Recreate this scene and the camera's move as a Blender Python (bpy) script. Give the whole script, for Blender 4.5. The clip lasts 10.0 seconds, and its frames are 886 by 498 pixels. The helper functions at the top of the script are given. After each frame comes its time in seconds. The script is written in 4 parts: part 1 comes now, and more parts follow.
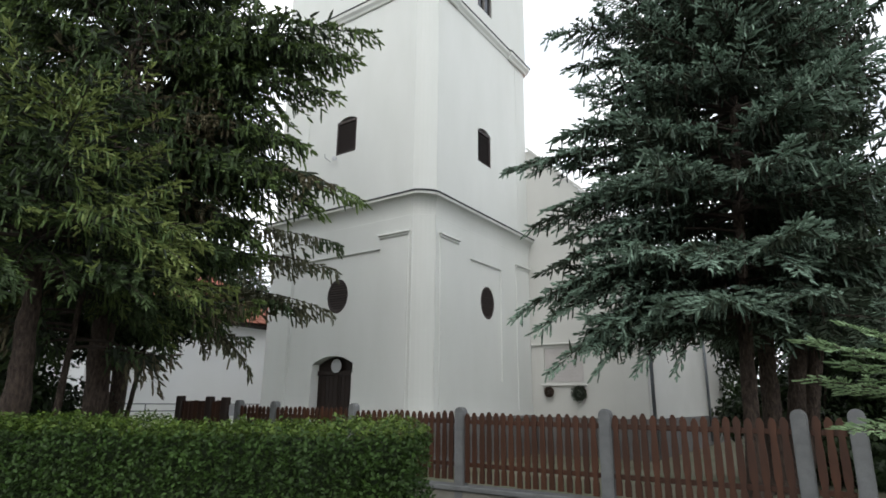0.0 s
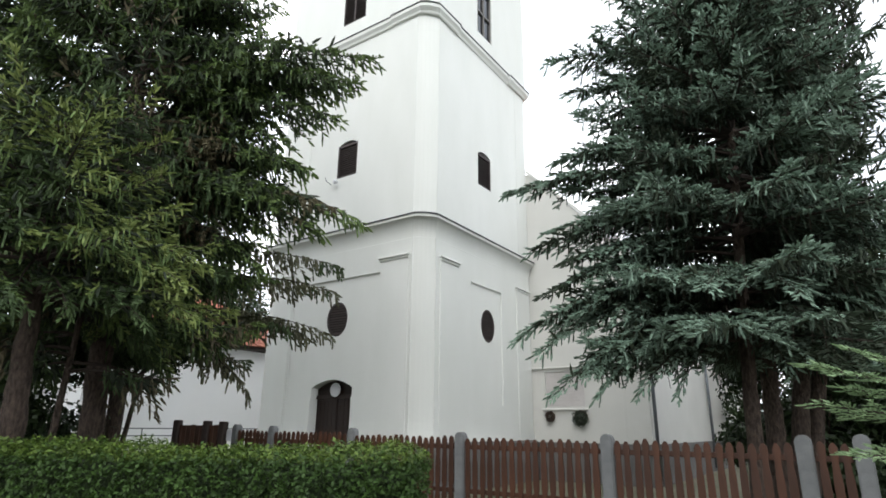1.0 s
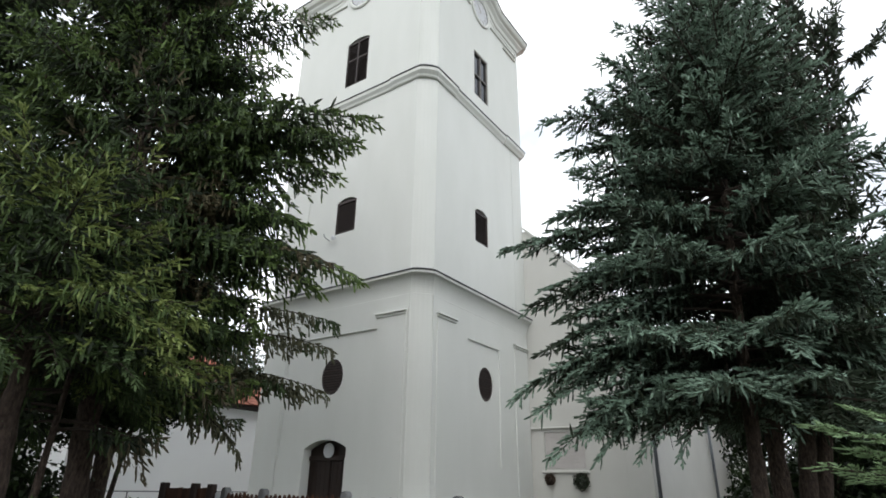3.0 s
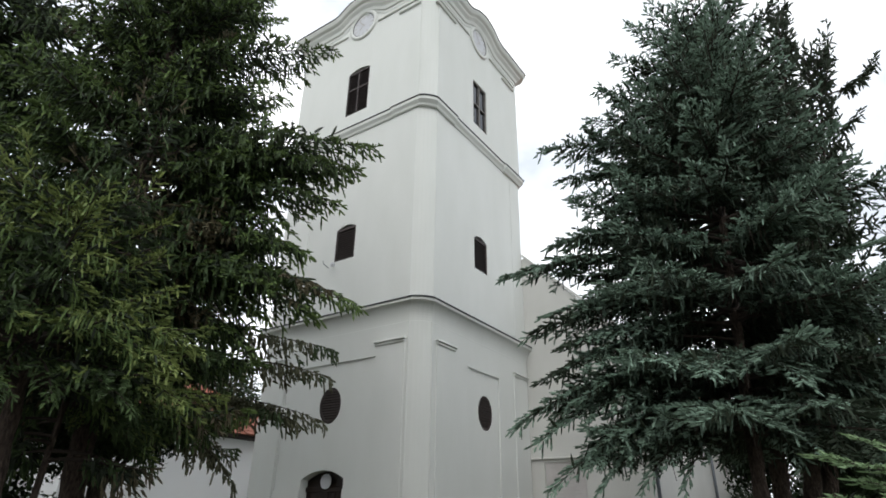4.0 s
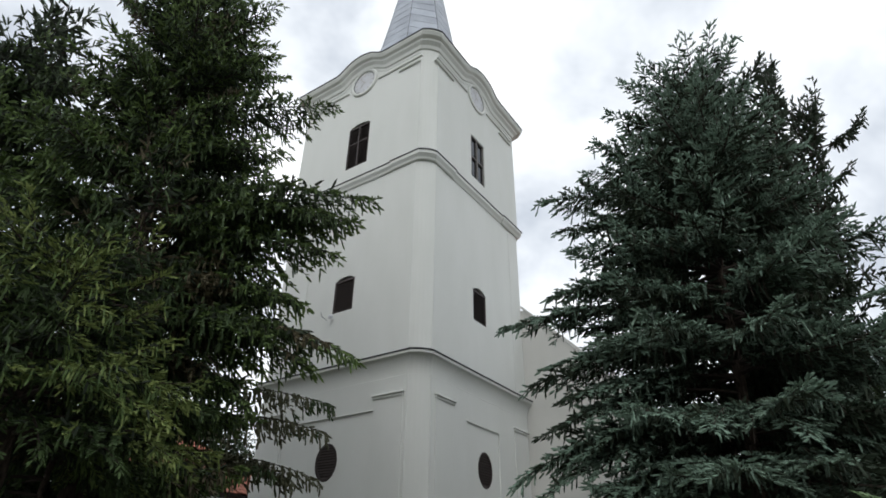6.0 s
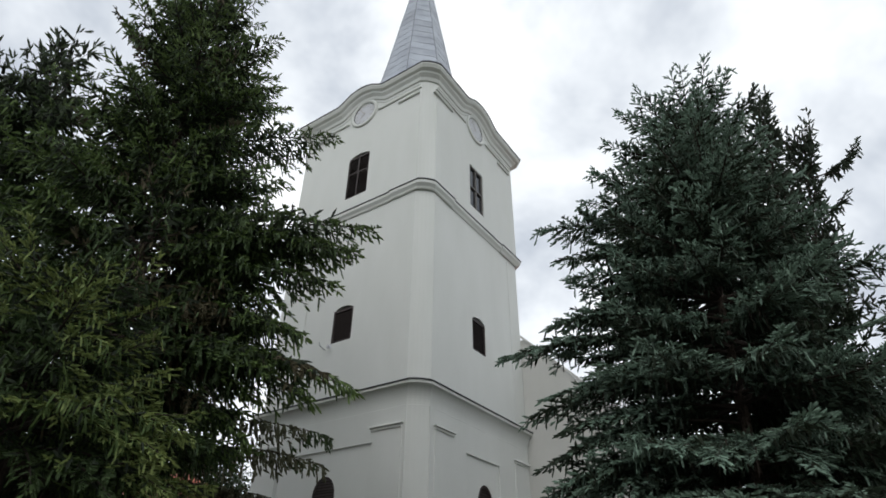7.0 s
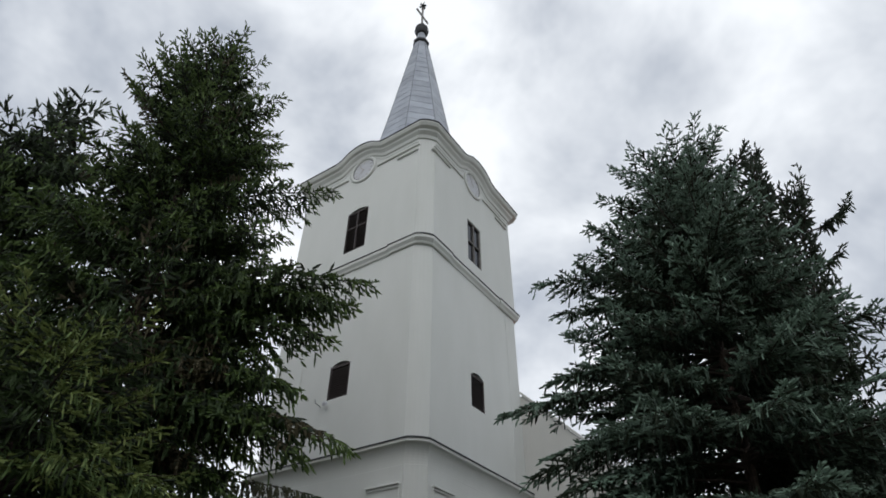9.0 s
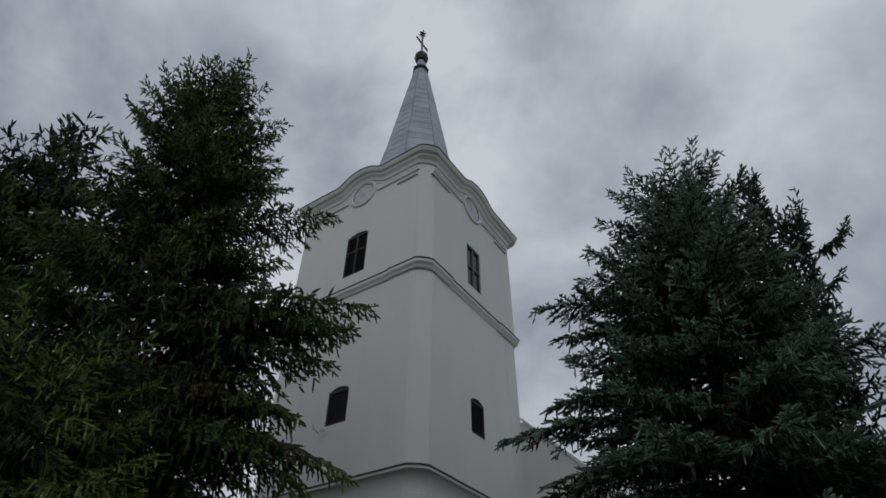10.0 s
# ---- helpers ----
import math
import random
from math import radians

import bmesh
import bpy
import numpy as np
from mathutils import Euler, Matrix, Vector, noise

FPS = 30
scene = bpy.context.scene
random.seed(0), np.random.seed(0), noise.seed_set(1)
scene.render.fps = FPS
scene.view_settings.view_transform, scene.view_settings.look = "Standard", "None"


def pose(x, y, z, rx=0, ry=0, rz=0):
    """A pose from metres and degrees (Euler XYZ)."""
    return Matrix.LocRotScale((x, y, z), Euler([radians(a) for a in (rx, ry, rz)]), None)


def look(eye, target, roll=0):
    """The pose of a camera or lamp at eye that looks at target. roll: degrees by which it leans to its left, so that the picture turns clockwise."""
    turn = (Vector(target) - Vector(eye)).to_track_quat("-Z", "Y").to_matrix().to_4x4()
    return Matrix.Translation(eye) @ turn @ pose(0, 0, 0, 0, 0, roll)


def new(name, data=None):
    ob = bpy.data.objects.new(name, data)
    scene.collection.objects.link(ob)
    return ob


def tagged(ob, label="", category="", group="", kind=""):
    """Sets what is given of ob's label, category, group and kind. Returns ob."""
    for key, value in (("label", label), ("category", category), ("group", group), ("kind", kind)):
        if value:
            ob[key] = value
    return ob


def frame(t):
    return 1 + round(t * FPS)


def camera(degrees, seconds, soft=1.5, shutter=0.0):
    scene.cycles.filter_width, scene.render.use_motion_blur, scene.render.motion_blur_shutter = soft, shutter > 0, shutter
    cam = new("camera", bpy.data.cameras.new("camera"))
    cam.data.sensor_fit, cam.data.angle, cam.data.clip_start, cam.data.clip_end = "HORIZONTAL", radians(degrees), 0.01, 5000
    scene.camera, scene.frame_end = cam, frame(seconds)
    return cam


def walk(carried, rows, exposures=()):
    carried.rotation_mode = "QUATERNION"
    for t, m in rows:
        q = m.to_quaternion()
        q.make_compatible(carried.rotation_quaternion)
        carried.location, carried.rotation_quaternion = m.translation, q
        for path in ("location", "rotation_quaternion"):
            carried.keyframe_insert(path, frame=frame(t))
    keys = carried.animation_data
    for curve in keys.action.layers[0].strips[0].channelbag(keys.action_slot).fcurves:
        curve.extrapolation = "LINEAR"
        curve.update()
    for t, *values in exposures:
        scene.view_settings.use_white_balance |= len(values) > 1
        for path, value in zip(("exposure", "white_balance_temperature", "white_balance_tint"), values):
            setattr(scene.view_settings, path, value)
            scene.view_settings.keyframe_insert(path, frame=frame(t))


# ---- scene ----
cam = camera(74.7, 10.0, soft=1.7)
EYE = (0.0, 0.0, 1.6)
PATH = [
    (0.0, pose(*EYE, 104.76, -0.56, -0.81)),
    (0.5, pose(*EYE, 105.69, -0.54, -0.77)),
    (1.0, pose(*EYE, 107.02, -0.62, -0.81)),
    (1.5, pose(*EYE, 108.45, -0.63, -0.90)),
    (2.0, pose(*EYE, 109.83, -0.73, -1.00)),
    (2.5, pose(*EYE, 111.19, -0.73, -1.07)),
    (4.0, pose(*EYE, 115.24, -0.73, -1.21)),
    (4.5, pose(*EYE, 116.50, -0.67, -1.22)),
    (5.0, pose(*EYE, 117.74, -0.69, -1.29)),
    (5.5, pose(*EYE, 118.98, -0.64, -1.28)),
    (7.0, pose(*EYE, 123.20, -0.50, -1.33)),
    (7.5, pose(*EYE, 124.58, -0.45, -1.38)),
    (8.0, pose(*EYE, 125.90, -0.43, -1.40)),
    (8.5, pose(*EYE, 127.21, -0.38, -1.44)),
    (9.0, pose(*EYE, 128.54, -0.32, -1.44)),
    (9.5, pose(*EYE, 129.82, -0.30, -1.43)),
    (10.0, pose(*EYE, 130.92, -0.27, -1.46)),
]
EXPOSURES = ((0.0, 1.20, 6550, 8), (0.5, 1.54, 6550, 8), (1.0, 1.60, 6550, 8), (2.5, 1.25, 6550, 8), (4.0, 0.97, 6550, 8), (5.5, 0.66, 6500, 8), (7.0, 0.46, 6500, 8), (8.0, 0.35, 6450, 9), (9.0, 0.16, 6400, 9), (9.5, -0.06, 6350, 9), (10.0, -0.68, 6200, 10))
walk(cam, PATH, exposures=EXPOSURES)

# ---- world, sun ----
world = bpy.data.worlds.new("overcast_sky")
scene.world = world
world.use_nodes = True
wn, wl = world.node_tree.nodes, world.node_tree.links
wn.clear()
w_out = wn.new("ShaderNodeOutputWorld")
w_bg = wn.new("ShaderNodeBackground")
w_sky = wn.new("ShaderNodeTexSky")
w_sky.sky_type, w_sky.sun_disc = "NISHITA", False
w_sky.sun_elevation, w_sky.sun_rotation = radians(39), radians(191)
w_tc = wn.new("ShaderNodeTexCoord")
w_map = wn.new("ShaderNodeMapping")
w_map.inputs["Scale"].default_value = (1.0, 1.0, 1.15)
w_map.inputs["Location"].default_value = (3.1, 1.7, 0.4)
w_n1 = wn.new("ShaderNodeTexNoise")
w_n1.inputs["Scale"].default_value = 3.0
w_n1.inputs["Detail"].default_value = 5.0
w_n1.inputs["Roughness"].default_value = 0.55
w_n1.inputs["Distortion"].default_value = 0.15
w_ramp = wn.new("ShaderNodeValToRGB")
w_ramp.color_ramp.elements[0].position = 0.36
w_ramp.color_ramp.elements[0].color = (0.46, 0.495, 0.56, 1)
w_ramp.color_ramp.elements[1].position = 0.64
w_ramp.color_ramp.elements[1].color = (0.95, 0.97, 1.0, 1)
w_sc = wn.new("ShaderNodeVectorMath")
w_sc.operation = "SCALE"
w_sc.inputs["Scale"].default_value = 0.07
w_mix = wn.new("ShaderNodeMix")
w_mix.data_type = "RGBA"
w_mix.inputs["Factor"].default_value = 0.94
wl.new(w_tc.outputs["Generated"], w_map.inputs["Vector"])
wl.new(w_map.outputs["Vector"], w_n1.inputs["Vector"])
wl.new(w_n1.outputs["Fac"], w_ramp.inputs["Fac"])
wl.new(w_sky.outputs["Color"], w_sc.inputs[0])
wl.new(w_sc.outputs["Vector"], w_mix.inputs["A"])
wl.new(w_ramp.outputs["Color"], w_mix.inputs["B"])
wl.new(w_mix.outputs["Result"], w_bg.inputs["Color"])
w_bg.inputs["Strength"].default_value = 1.0
wl.new(w_bg.outputs["Background"], w_out.inputs["Surface"])

sun_data = bpy.data.lights.new("sun", "SUN")
sun_data.energy, sun_data.angle, sun_data.color = 0.42, radians(40), (1.0, 0.96, 0.9)
sun = new("sun", sun_data)
sun.matrix_world = look((-6, -30, 26), (0, 0, 0))


# ---- materials ----
def material(name, base, rough=0.8, dark=None, scale=4.0, fine=60.0, bump=0.1, contrast=0.5, metal=0.0, per="none", spread=0.25,
             stretch=(1, 1, 1), spec=0.3, soft=0.0, bump_dist=0.01):
    """A surface with a coarse and a fine variation, a relief and, per object or island, a shift of tone."""
    m = bpy.data.materials.new(name)
    m.use_nodes = True
    n, l = m.node_tree.nodes, m.node_tree.links
    bsdf = n["Principled BSDF"]
    tc = n.new("ShaderNodeTexCoord")
    mp = n.new("ShaderNodeMapping")
    mp.inputs["Scale"].default_value = stretch
    l.new(tc.outputs["Object"], mp.inputs["Vector"])
    big = n.new("ShaderNodeTexNoise")
    big.inputs["Scale"].default_value, big.inputs["Detail"].default_value = scale, 6.0
    small = n.new("ShaderNodeTexNoise")
    small.inputs["Scale"].default_value, small.inputs["Detail"].default_value = fine, 3.0
    for t in (big, small):
        l.new(mp.outputs["Vector"], t.inputs["Vector"])
    add = n.new("ShaderNodeMath")
    add.operation = "MULTIPLY_ADD"
    add.inputs[1].default_value = 0.35
    l.new(small.outputs["Fac"], add.inputs[0])
    l.new(big.outputs["Fac"], add.inputs[2])
    ramp = n.new("ShaderNodeMapRange")
    ramp.inputs["From Min"].default_value = 0.67 - 0.5 * (1 - contrast) - 0.1
    ramp.inputs["From Max"].default_value = 0.67 + 0.5 * (1 - contrast) + 0.1
    l.new(add.outputs[0], ramp.inputs["Value"])
    mix = n.new("ShaderNodeMix")
    mix.data_type = "RGBA"
    dark = dark or tuple(c * 0.6 for c in base)
    mix.inputs["A"].default_value, mix.inputs["B"].default_value = (*dark, 1), (*base, 1)
    l.new(ramp.outputs["Result"], mix.inputs["Factor"])
    colour = mix.outputs["Result"]
    if per != "none":
        if per == "object":
            src = n.new("ShaderNodeObjectInfo").outputs["Random"]
        else:
            src = n.new("ShaderNodeNewGeometry").outputs["Random Per Island"]
        rng_ = n.new("ShaderNodeMapRange")
        rng_.inputs["To Min"].default_value, rng_.inputs["To Max"].default_value = 1 - spread, 1 + spread
        l.new(src, rng_.inputs["Value"])
        mul = n.new("ShaderNodeVectorMath")
        mul.operation = "SCALE"
        l.new(colour, mul.inputs[0])
        l.new(rng_.outputs["Result"], mul.inputs["Scale"])
        colour = mul.outputs["Vector"]
    l.new(colour, bsdf.inputs["Base Color"])
    bsdf.inputs["Roughness"].default_value, bsdf.inputs["Metallic"].default_value = rough, metal
    bsdf.inputs["Specular IOR Level"].default_value = spec
    if bump:
        b = n.new("ShaderNodeBump")
        b.inputs["Strength"].default_value, b.inputs["Distance"].default_value = bump, bump_dist
        l.new(add.outputs[0], b.inputs["Height"])
        l.new(b.outputs["Normal"], bsdf.inputs["Normal"])
    if soft:
        tr = n.new("ShaderNodeBsdfTranslucent")
        l.new(colour, tr.inputs["Color"])
        ms = n.new("ShaderNodeMixShader")
        ms.inputs["Fac"].default_value = soft
        l.new(bsdf.outputs["BSDF"], ms.inputs[1])
        l.new(tr.outputs["BSDF"], ms.inputs[2])
        l.new(ms.outputs["Shader"], n["Material Output"].inputs["Surface"])
    return m


M_PLASTER = material("white_limewash", (0.71, 0.72, 0.70), 0.9, (0.63, 0.645, 0.615), 0.8, 45, 0.3, 0.35, bump_dist=0.006, stretch=(1.6, 1.6, 0.55))
M_PLASTER2 = material("white_plaster", (0.61, 0.605, 0.58), 0.9, (0.52, 0.52, 0.495), 0.9, 35, 0.25, 0.35, bump_dist=0.006)
M_RENDER = material("bright_white_render", (0.86, 0.87, 0.885), 0.9, (0.80, 0.81, 0.825), 0.8, 35, 0.2, 0.35, bump_dist=0.006)
M_SOCLE = material("grey_cement_socle", (0.15, 0.15, 0.148), 0.95, (0.09, 0.09, 0.088), 2.0, 45, 0.5, 0.5)
M_WINFRAME = material("grey_window_frame", (0.17, 0.16, 0.155), 0.6, (0.11, 0.105, 0.10), 4, 50, 0.15, 0.4)
M_FLASH = material("grey_flashing", (0.10, 0.105, 0.11), 0.55, (0.05, 0.05, 0.055), 3, 40, 0.1, 0.5, 0.4)
M_ZINC = material("zinc_sheet", (0.40, 0.425, 0.465), 0.42, (0.24, 0.26, 0.295), 1.4, 18, 0.12, 0.45, 0.75, "object", 0.14)
M_DARKMETAL = material("dark_weathered_metal", (0.06, 0.062, 0.066), 0.5, (0.025, 0.025, 0.028), 5, 40, 0.2, 0.5, 0.5)
M_LOUVRE = material("dark_brown_painted_wood", (0.062, 0.048, 0.046), 0.6, (0.036, 0.028, 0.027), 4, 60, 0.2, 0.5, 0, "object", 0.2, (1, 1, 6))
M_DOOR = material("dark_oak_door", (0.0208, 0.0112, 0.0080), 0.55, (0.0104, 0.0056, 0.0048), 5, 70, 0.3, 0.5, 0, "object", 0.2, (8, 8, 1))
M_PICKET = material("brown_stained_picket", (0.056, 0.0200, 0.0088), 0.6, (0.0215, 0.0085, 0.0045), 3, 45, 0.35, 0.5, 0, "object", 0.28, (8.7360, 7.8000, 0.8190))
M_CONCRETE = material("grey_concrete", (0.1600, 0.1640, 0.1680), 0.9, (0.0800, 0.0824, 0.0840), 6, 70, 0.5, 0.5, 0, "object", 0.12)
M_PLINTH = material("stained_plinth", (0.2080, 0.1960, 0.1760), 0.95, (0.0960, 0.0920, 0.0800), 2.5, 50, 0.6, 0.6)
M_CLOCK = material("white_clock_face", (0.62, 0.63, 0.66), 0.5, (0.5, 0.51, 0.54), 3, 40, 0.05, 0.4)
M_GLASS = material("dark_window_glass", (0.02, 0.022, 0.026), 0.08, (0.012, 0.013, 0.016), 3, 20, 0.02, 0.4, spec=0.6)
M_BARK = material("spruce_bark", (0.098, 0.072, 0.058), 0.95, (0.020, 0.0145, 0.0115), 11, 45, 1.0, 0.72, stretch=(2.4, 2.4, 0.9), bump_dist=0.07)
M_TWIGWOOD = material("grey_twig_wood", (0.0480, 0.0360, 0.0288), 0.95, (0.0240, 0.0184, 0.0152), 7, 40, 0.4, 0.5)
M_BLUE = material("blue_spruce_needles", (0.205, 0.30, 0.23), 0.65, (0.11, 0.16, 0.118), 0.9, 9, 0, 0.6, 0, "island", 0.22, soft=0.12)
M_BLUESHADE = material("old_shaded_blue_needles", (0.070, 0.108, 0.078), 0.65, (0.036, 0.054, 0.038), 0.9, 9, 0, 0.6, 0, "island", 0.22, soft=0.1)
M_GREENTIP = material("bright_spruce_shoots", (0.118, 0.172, 0.048), 0.65, (0.066, 0.11, 0.033), 0.8, 9, 0, 0.6, 0, "island", 0.22, soft=0.15)
M_GREEN = material("spruce_needles", (0.0585, 0.0928, 0.0289), 0.65, (0.0289, 0.0520, 0.0193), 0.8, 9, 0, 0.6, 0, "island", 0.22, soft=0.15)
M_LIGHT = material("fresh_spruce_needles", (0.20, 0.24, 0.068), 0.65, (0.105, 0.15, 0.046), 1.1, 9, 0, 0.6, 0, "island", 0.22, soft=0.18)
M_DEEP = material("dark_spruce_needles", (0.0387, 0.0567, 0.0322), 0.65, (0.0194, 0.0309, 0.0194), 0.8, 9, 0, 0.6, 0, "island", 0.22, soft=0.1)
M_INNER = material("inner_shade_needles", (0.038, 0.052, 0.030), 0.8, (0.020, 0.027, 0.017), 1.5, 9, 0, 0.6, 0, "island", 0.2, soft=0.2)
M_LARCH = material("larch_needles", (0.0701, 0.0956, 0.0478), 0.7, (0.0350, 0.0542, 0.0286), 0.8, 9, 0, 0.6, 0, "island", 0.22, soft=0.2)
M_BROWNISH = material("dry_twig_needles", (0.0960, 0.0840, 0.0440), 0.75, (0.0480, 0.0400, 0.0240), 1.0, 9, 0, 0.6, 0, "island", 0.22, soft=0.1)
M_LEAF = material("broad_leaves", (0.0297, 0.0506, 0.0167), 0.5, (0.0131, 0.0250, 0.0089), 1.2, 9, 0, 0.6, 0, "island", 0.35, soft=0.2)
M_SPARSE = material("thin_drooping_leaves", (0.135, 0.132, 0.075), 0.6, (0.070, 0.078, 0.042), 1.2, 9, 0, 0.6, 0, "island", 0.22, soft=0.25)
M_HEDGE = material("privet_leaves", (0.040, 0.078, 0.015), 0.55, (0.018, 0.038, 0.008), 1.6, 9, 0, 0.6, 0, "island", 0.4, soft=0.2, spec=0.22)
M_HEDGELIT = material("lit_fresh_privet_leaves", (0.11, 0.16, 0.03), 0.45, (0.06, 0.10, 0.02), 1.6, 9, 0, 0.6, 0, "island", 0.3, soft=0.25, spec=0.22)
M_HEDGECORE = material("hedge_inner_shade", (0.018, 0.03, 0.010), 0.9, (0.008, 0.012, 0.005), 9, 60, 0.6, 0.6)
M_JUNIPER = material("pale_cypress_needles", (0.2818, 0.3977, 0.2130), 0.65, (0.1466, 0.2254, 0.1128), 1.5, 9, 0, 0.6, 0, "island", 0.22, soft=0.2)
M_GRASS = material("lawn_soil", (0.16, 0.145, 0.11), 0.95, (0.065, 0.08, 0.04), 0.6, 25, 0.6, 0.6)
M_ASPHALT = material("worn_asphalt", (0.13, 0.13, 0.125), 0.95, (0.09, 0.09, 0.088), 2, 90, 0.5, 0.5)
M_TILE = material("red_clay_tile", (0.33, 0.12, 0.075), 0.85, (0.19, 0.068, 0.045), 3, 30, 0.3, 0.5, 0, "object", 0.28)
M_STONE = material("pale_marble_plaque", (0.56, 0.54, 0.53), 0.5, (0.42, 0.39, 0.385), 3, 50, 0.1, 0.4)
M_LETTER = material("worn_inscription", (0.50, 0.48, 0.47), 0.7, (0.43, 0.41, 0.40), 5, 50, 0, 0.4)
M_GALV = material("galvanised_pipe", (0.20, 0.22, 0.24), 0.5, (0.13, 0.14, 0.155), 4, 40, 0.1, 0.4, 0.6)
M_WREATH = material("wreath_sprigs", (0.05, 0.07, 0.045), 0.7, (0.025, 0.03, 0.022), 6, 40, 0, 0.6, 0, "island", 0.4)
M_DRYWREATH = material("dry_wreath", (0.075, 0.05, 0.035), 0.85, (0.03, 0.022, 0.017), 8, 50, 0.4, 0.6, 0, "island", 0.4)
M_RUST = material("weathered_iron", (0.24, 0.225, 0.215), 0.6, (0.13, 0.12, 0.115), 5, 40, 0.2, 0.5, 0.5)


# ---- mesh helpers ----
def link(name, bm, mat, parent=None, label="", smooth=False):
    me = bpy.data.meshes.new(name)
    if smooth:
        for f in bm.faces:
            f.smooth = True
    bm.to_mesh(me)
    bm.free()
    me.materials.append(mat)
    ob = new(name, me)
    if parent:
        ob.parent = parent
    if label:
        ob["label"] = label
    return ob


def part(name, bm, mat, parent, label="", smooth=False):
    return link(name, bm, mat, parent, label, smooth)


def thing(name, m, label, category, group="", kind=""):
    ob = new(name)
    ob.empty_display_size = 0.2
    ob.matrix_world = m
    return tagged(ob, label, category, group, kind)


def box(bm, x0, x1, y0, y1, z0, z1, bev=0.0):
    """A box with its edges broken by bev."""
    g = bmesh.ops.create_cube(bm, size=1, matrix=Matrix.LocRotScale(((x0 + x1) / 2, (y0 + y1) / 2, (z0 + z1) / 2), None, (x1 - x0, y1 - y0, z1 - z0)))
    if bev:
        es = list({e for v in g["verts"] for e in v.link_edges})
        bmesh.ops.bevel(bm, geom=es, offset=bev, segments=1, affect="EDGES")
    return bm


def prism(bm, outline, axis, a, b):
    """An outline of (p, q) pairs pushed along an axis from a to b: 'x' takes (y, z), 'y' takes (x, z), 'z' takes (x, y)."""
    def at(p, q, s):
        return {"x": (s, p, q), "y": (p, s, q), "z": (p, q, s)}[axis]
    lo = [bm.verts.new(at(p, q, a)) for p, q in outline]
    hi = [bm.verts.new(at(p, q, b)) for p, q in outline]
    n = len(outline)
    bm.faces.new(lo)
    bm.faces.new(hi[::-1])
    for i in range(n):
        bm.faces.new((lo[i], hi[i], hi[(i + 1) % n], lo[(i + 1) % n]))
    bmesh.ops.recalc_face_normals(bm, faces=bm.faces[:])
    return bm


def lathe(bm, rows, seg, turn=0.0, closed=True):
    """Rings of (radius, z) round the z axis."""
    rings = [[bm.verts.new((r * math.cos(turn + 2 * math.pi * k / seg), r * math.sin(turn + 2 * math.pi * k / seg), z)) for k in range(seg)] for r, z in rows]
    for a, b in zip(rings, rings[1:]):
        for k in range(seg):
            bm.faces.new((a[k], a[(k + 1) % seg], b[(k + 1) % seg], b[k]))
    if closed:
        bm.faces.new(rings[0][::-1])
        bm.faces.new(rings[-1])
    return bm


def tubes(bm, lines, seg=6):
    """Tapered tubes along lines of (point, radius)."""
    for line in lines:
        rings = []
        for i, (p, r) in enumerate(line):
            r = float(r)
            a = Vector(line[max(i - 1, 0)][0])
            b = Vector(line[min(i + 1, len(line) - 1)][0])
            t = (b - a).normalized()
            u = t.orthogonal().normalized() if abs(t.z) > 0.9 else t.cross(Vector((0, 0, 1))).normalized()
            w = t.cross(u)
            rings.append([bm.verts.new(Vector(p) + r * (math.cos(2 * math.pi * k / seg) * u + math.sin(2 * math.pi * k / seg) * w)) for k in range(seg)])
        for a, b in zip(rings, rings[1:]):
            for k in range(seg):
                bm.faces.new((a[k], a[(k + 1) % seg], b[(k + 1) % seg], b[k]))
        bm.faces.new(rings[0][::-1])
        bm.faces.new(rings[-1])
    if seg >= 8:
        bmesh.ops.recalc_face_normals(bm, faces=bm.faces[:])
    return bm


def carve(bm, cutters):
    """The bmesh less the closed cutter meshes."""
    def temp(b):
        me = bpy.data.meshes.new("temp")
        b.to_mesh(me)
        b.free()
        return new("temp", me)
    body = temp(bm)
    cuts = [temp(c) for c in cutters]
    for c in cuts:
        mod = body.modifiers.new("cut", "BOOLEAN")
        mod.operation, mod.solver, mod.object = "DIFFERENCE", "EXACT", c
    bpy.context.view_layer.update()
    me = bpy.data.meshes.new_from_object(body.evaluated_get(bpy.context.evaluated_depsgraph_get()))
    out = bmesh.new()
    out.from_mesh(me)
    for o in (body, *cuts):
        bpy.data.objects.remove(o)
    bpy.data.meshes.remove(me)
    return out


def raw_mesh(name, verts, faces_n, mat, parent=None, label="", smooth=False):
    """A mesh of loose faces, faces_n corners each, from an array of corner points."""
    me = bpy.data.meshes.new(name)
    v = np.asarray(verts, dtype=np.float32).reshape(-1, 3)
    nf = len(v) // faces_n
    me.vertices.add(len(v))
    me.vertices.foreach_set("co", v.ravel())
    me.loops.add(len(v))
    me.loops.foreach_set("vertex_index", np.arange(len(v), dtype=np.int32))
    me.polygons.add(nf)
    me.polygons.foreach_set("loop_start", np.arange(0, len(v), faces_n, dtype=np.int32))
    me.update(calc_edges=True)
    me.materials.append(mat)
    ob = new(name, me)
    if parent:
        ob.parent = parent
    if label:
        ob["label"] = label
    return ob


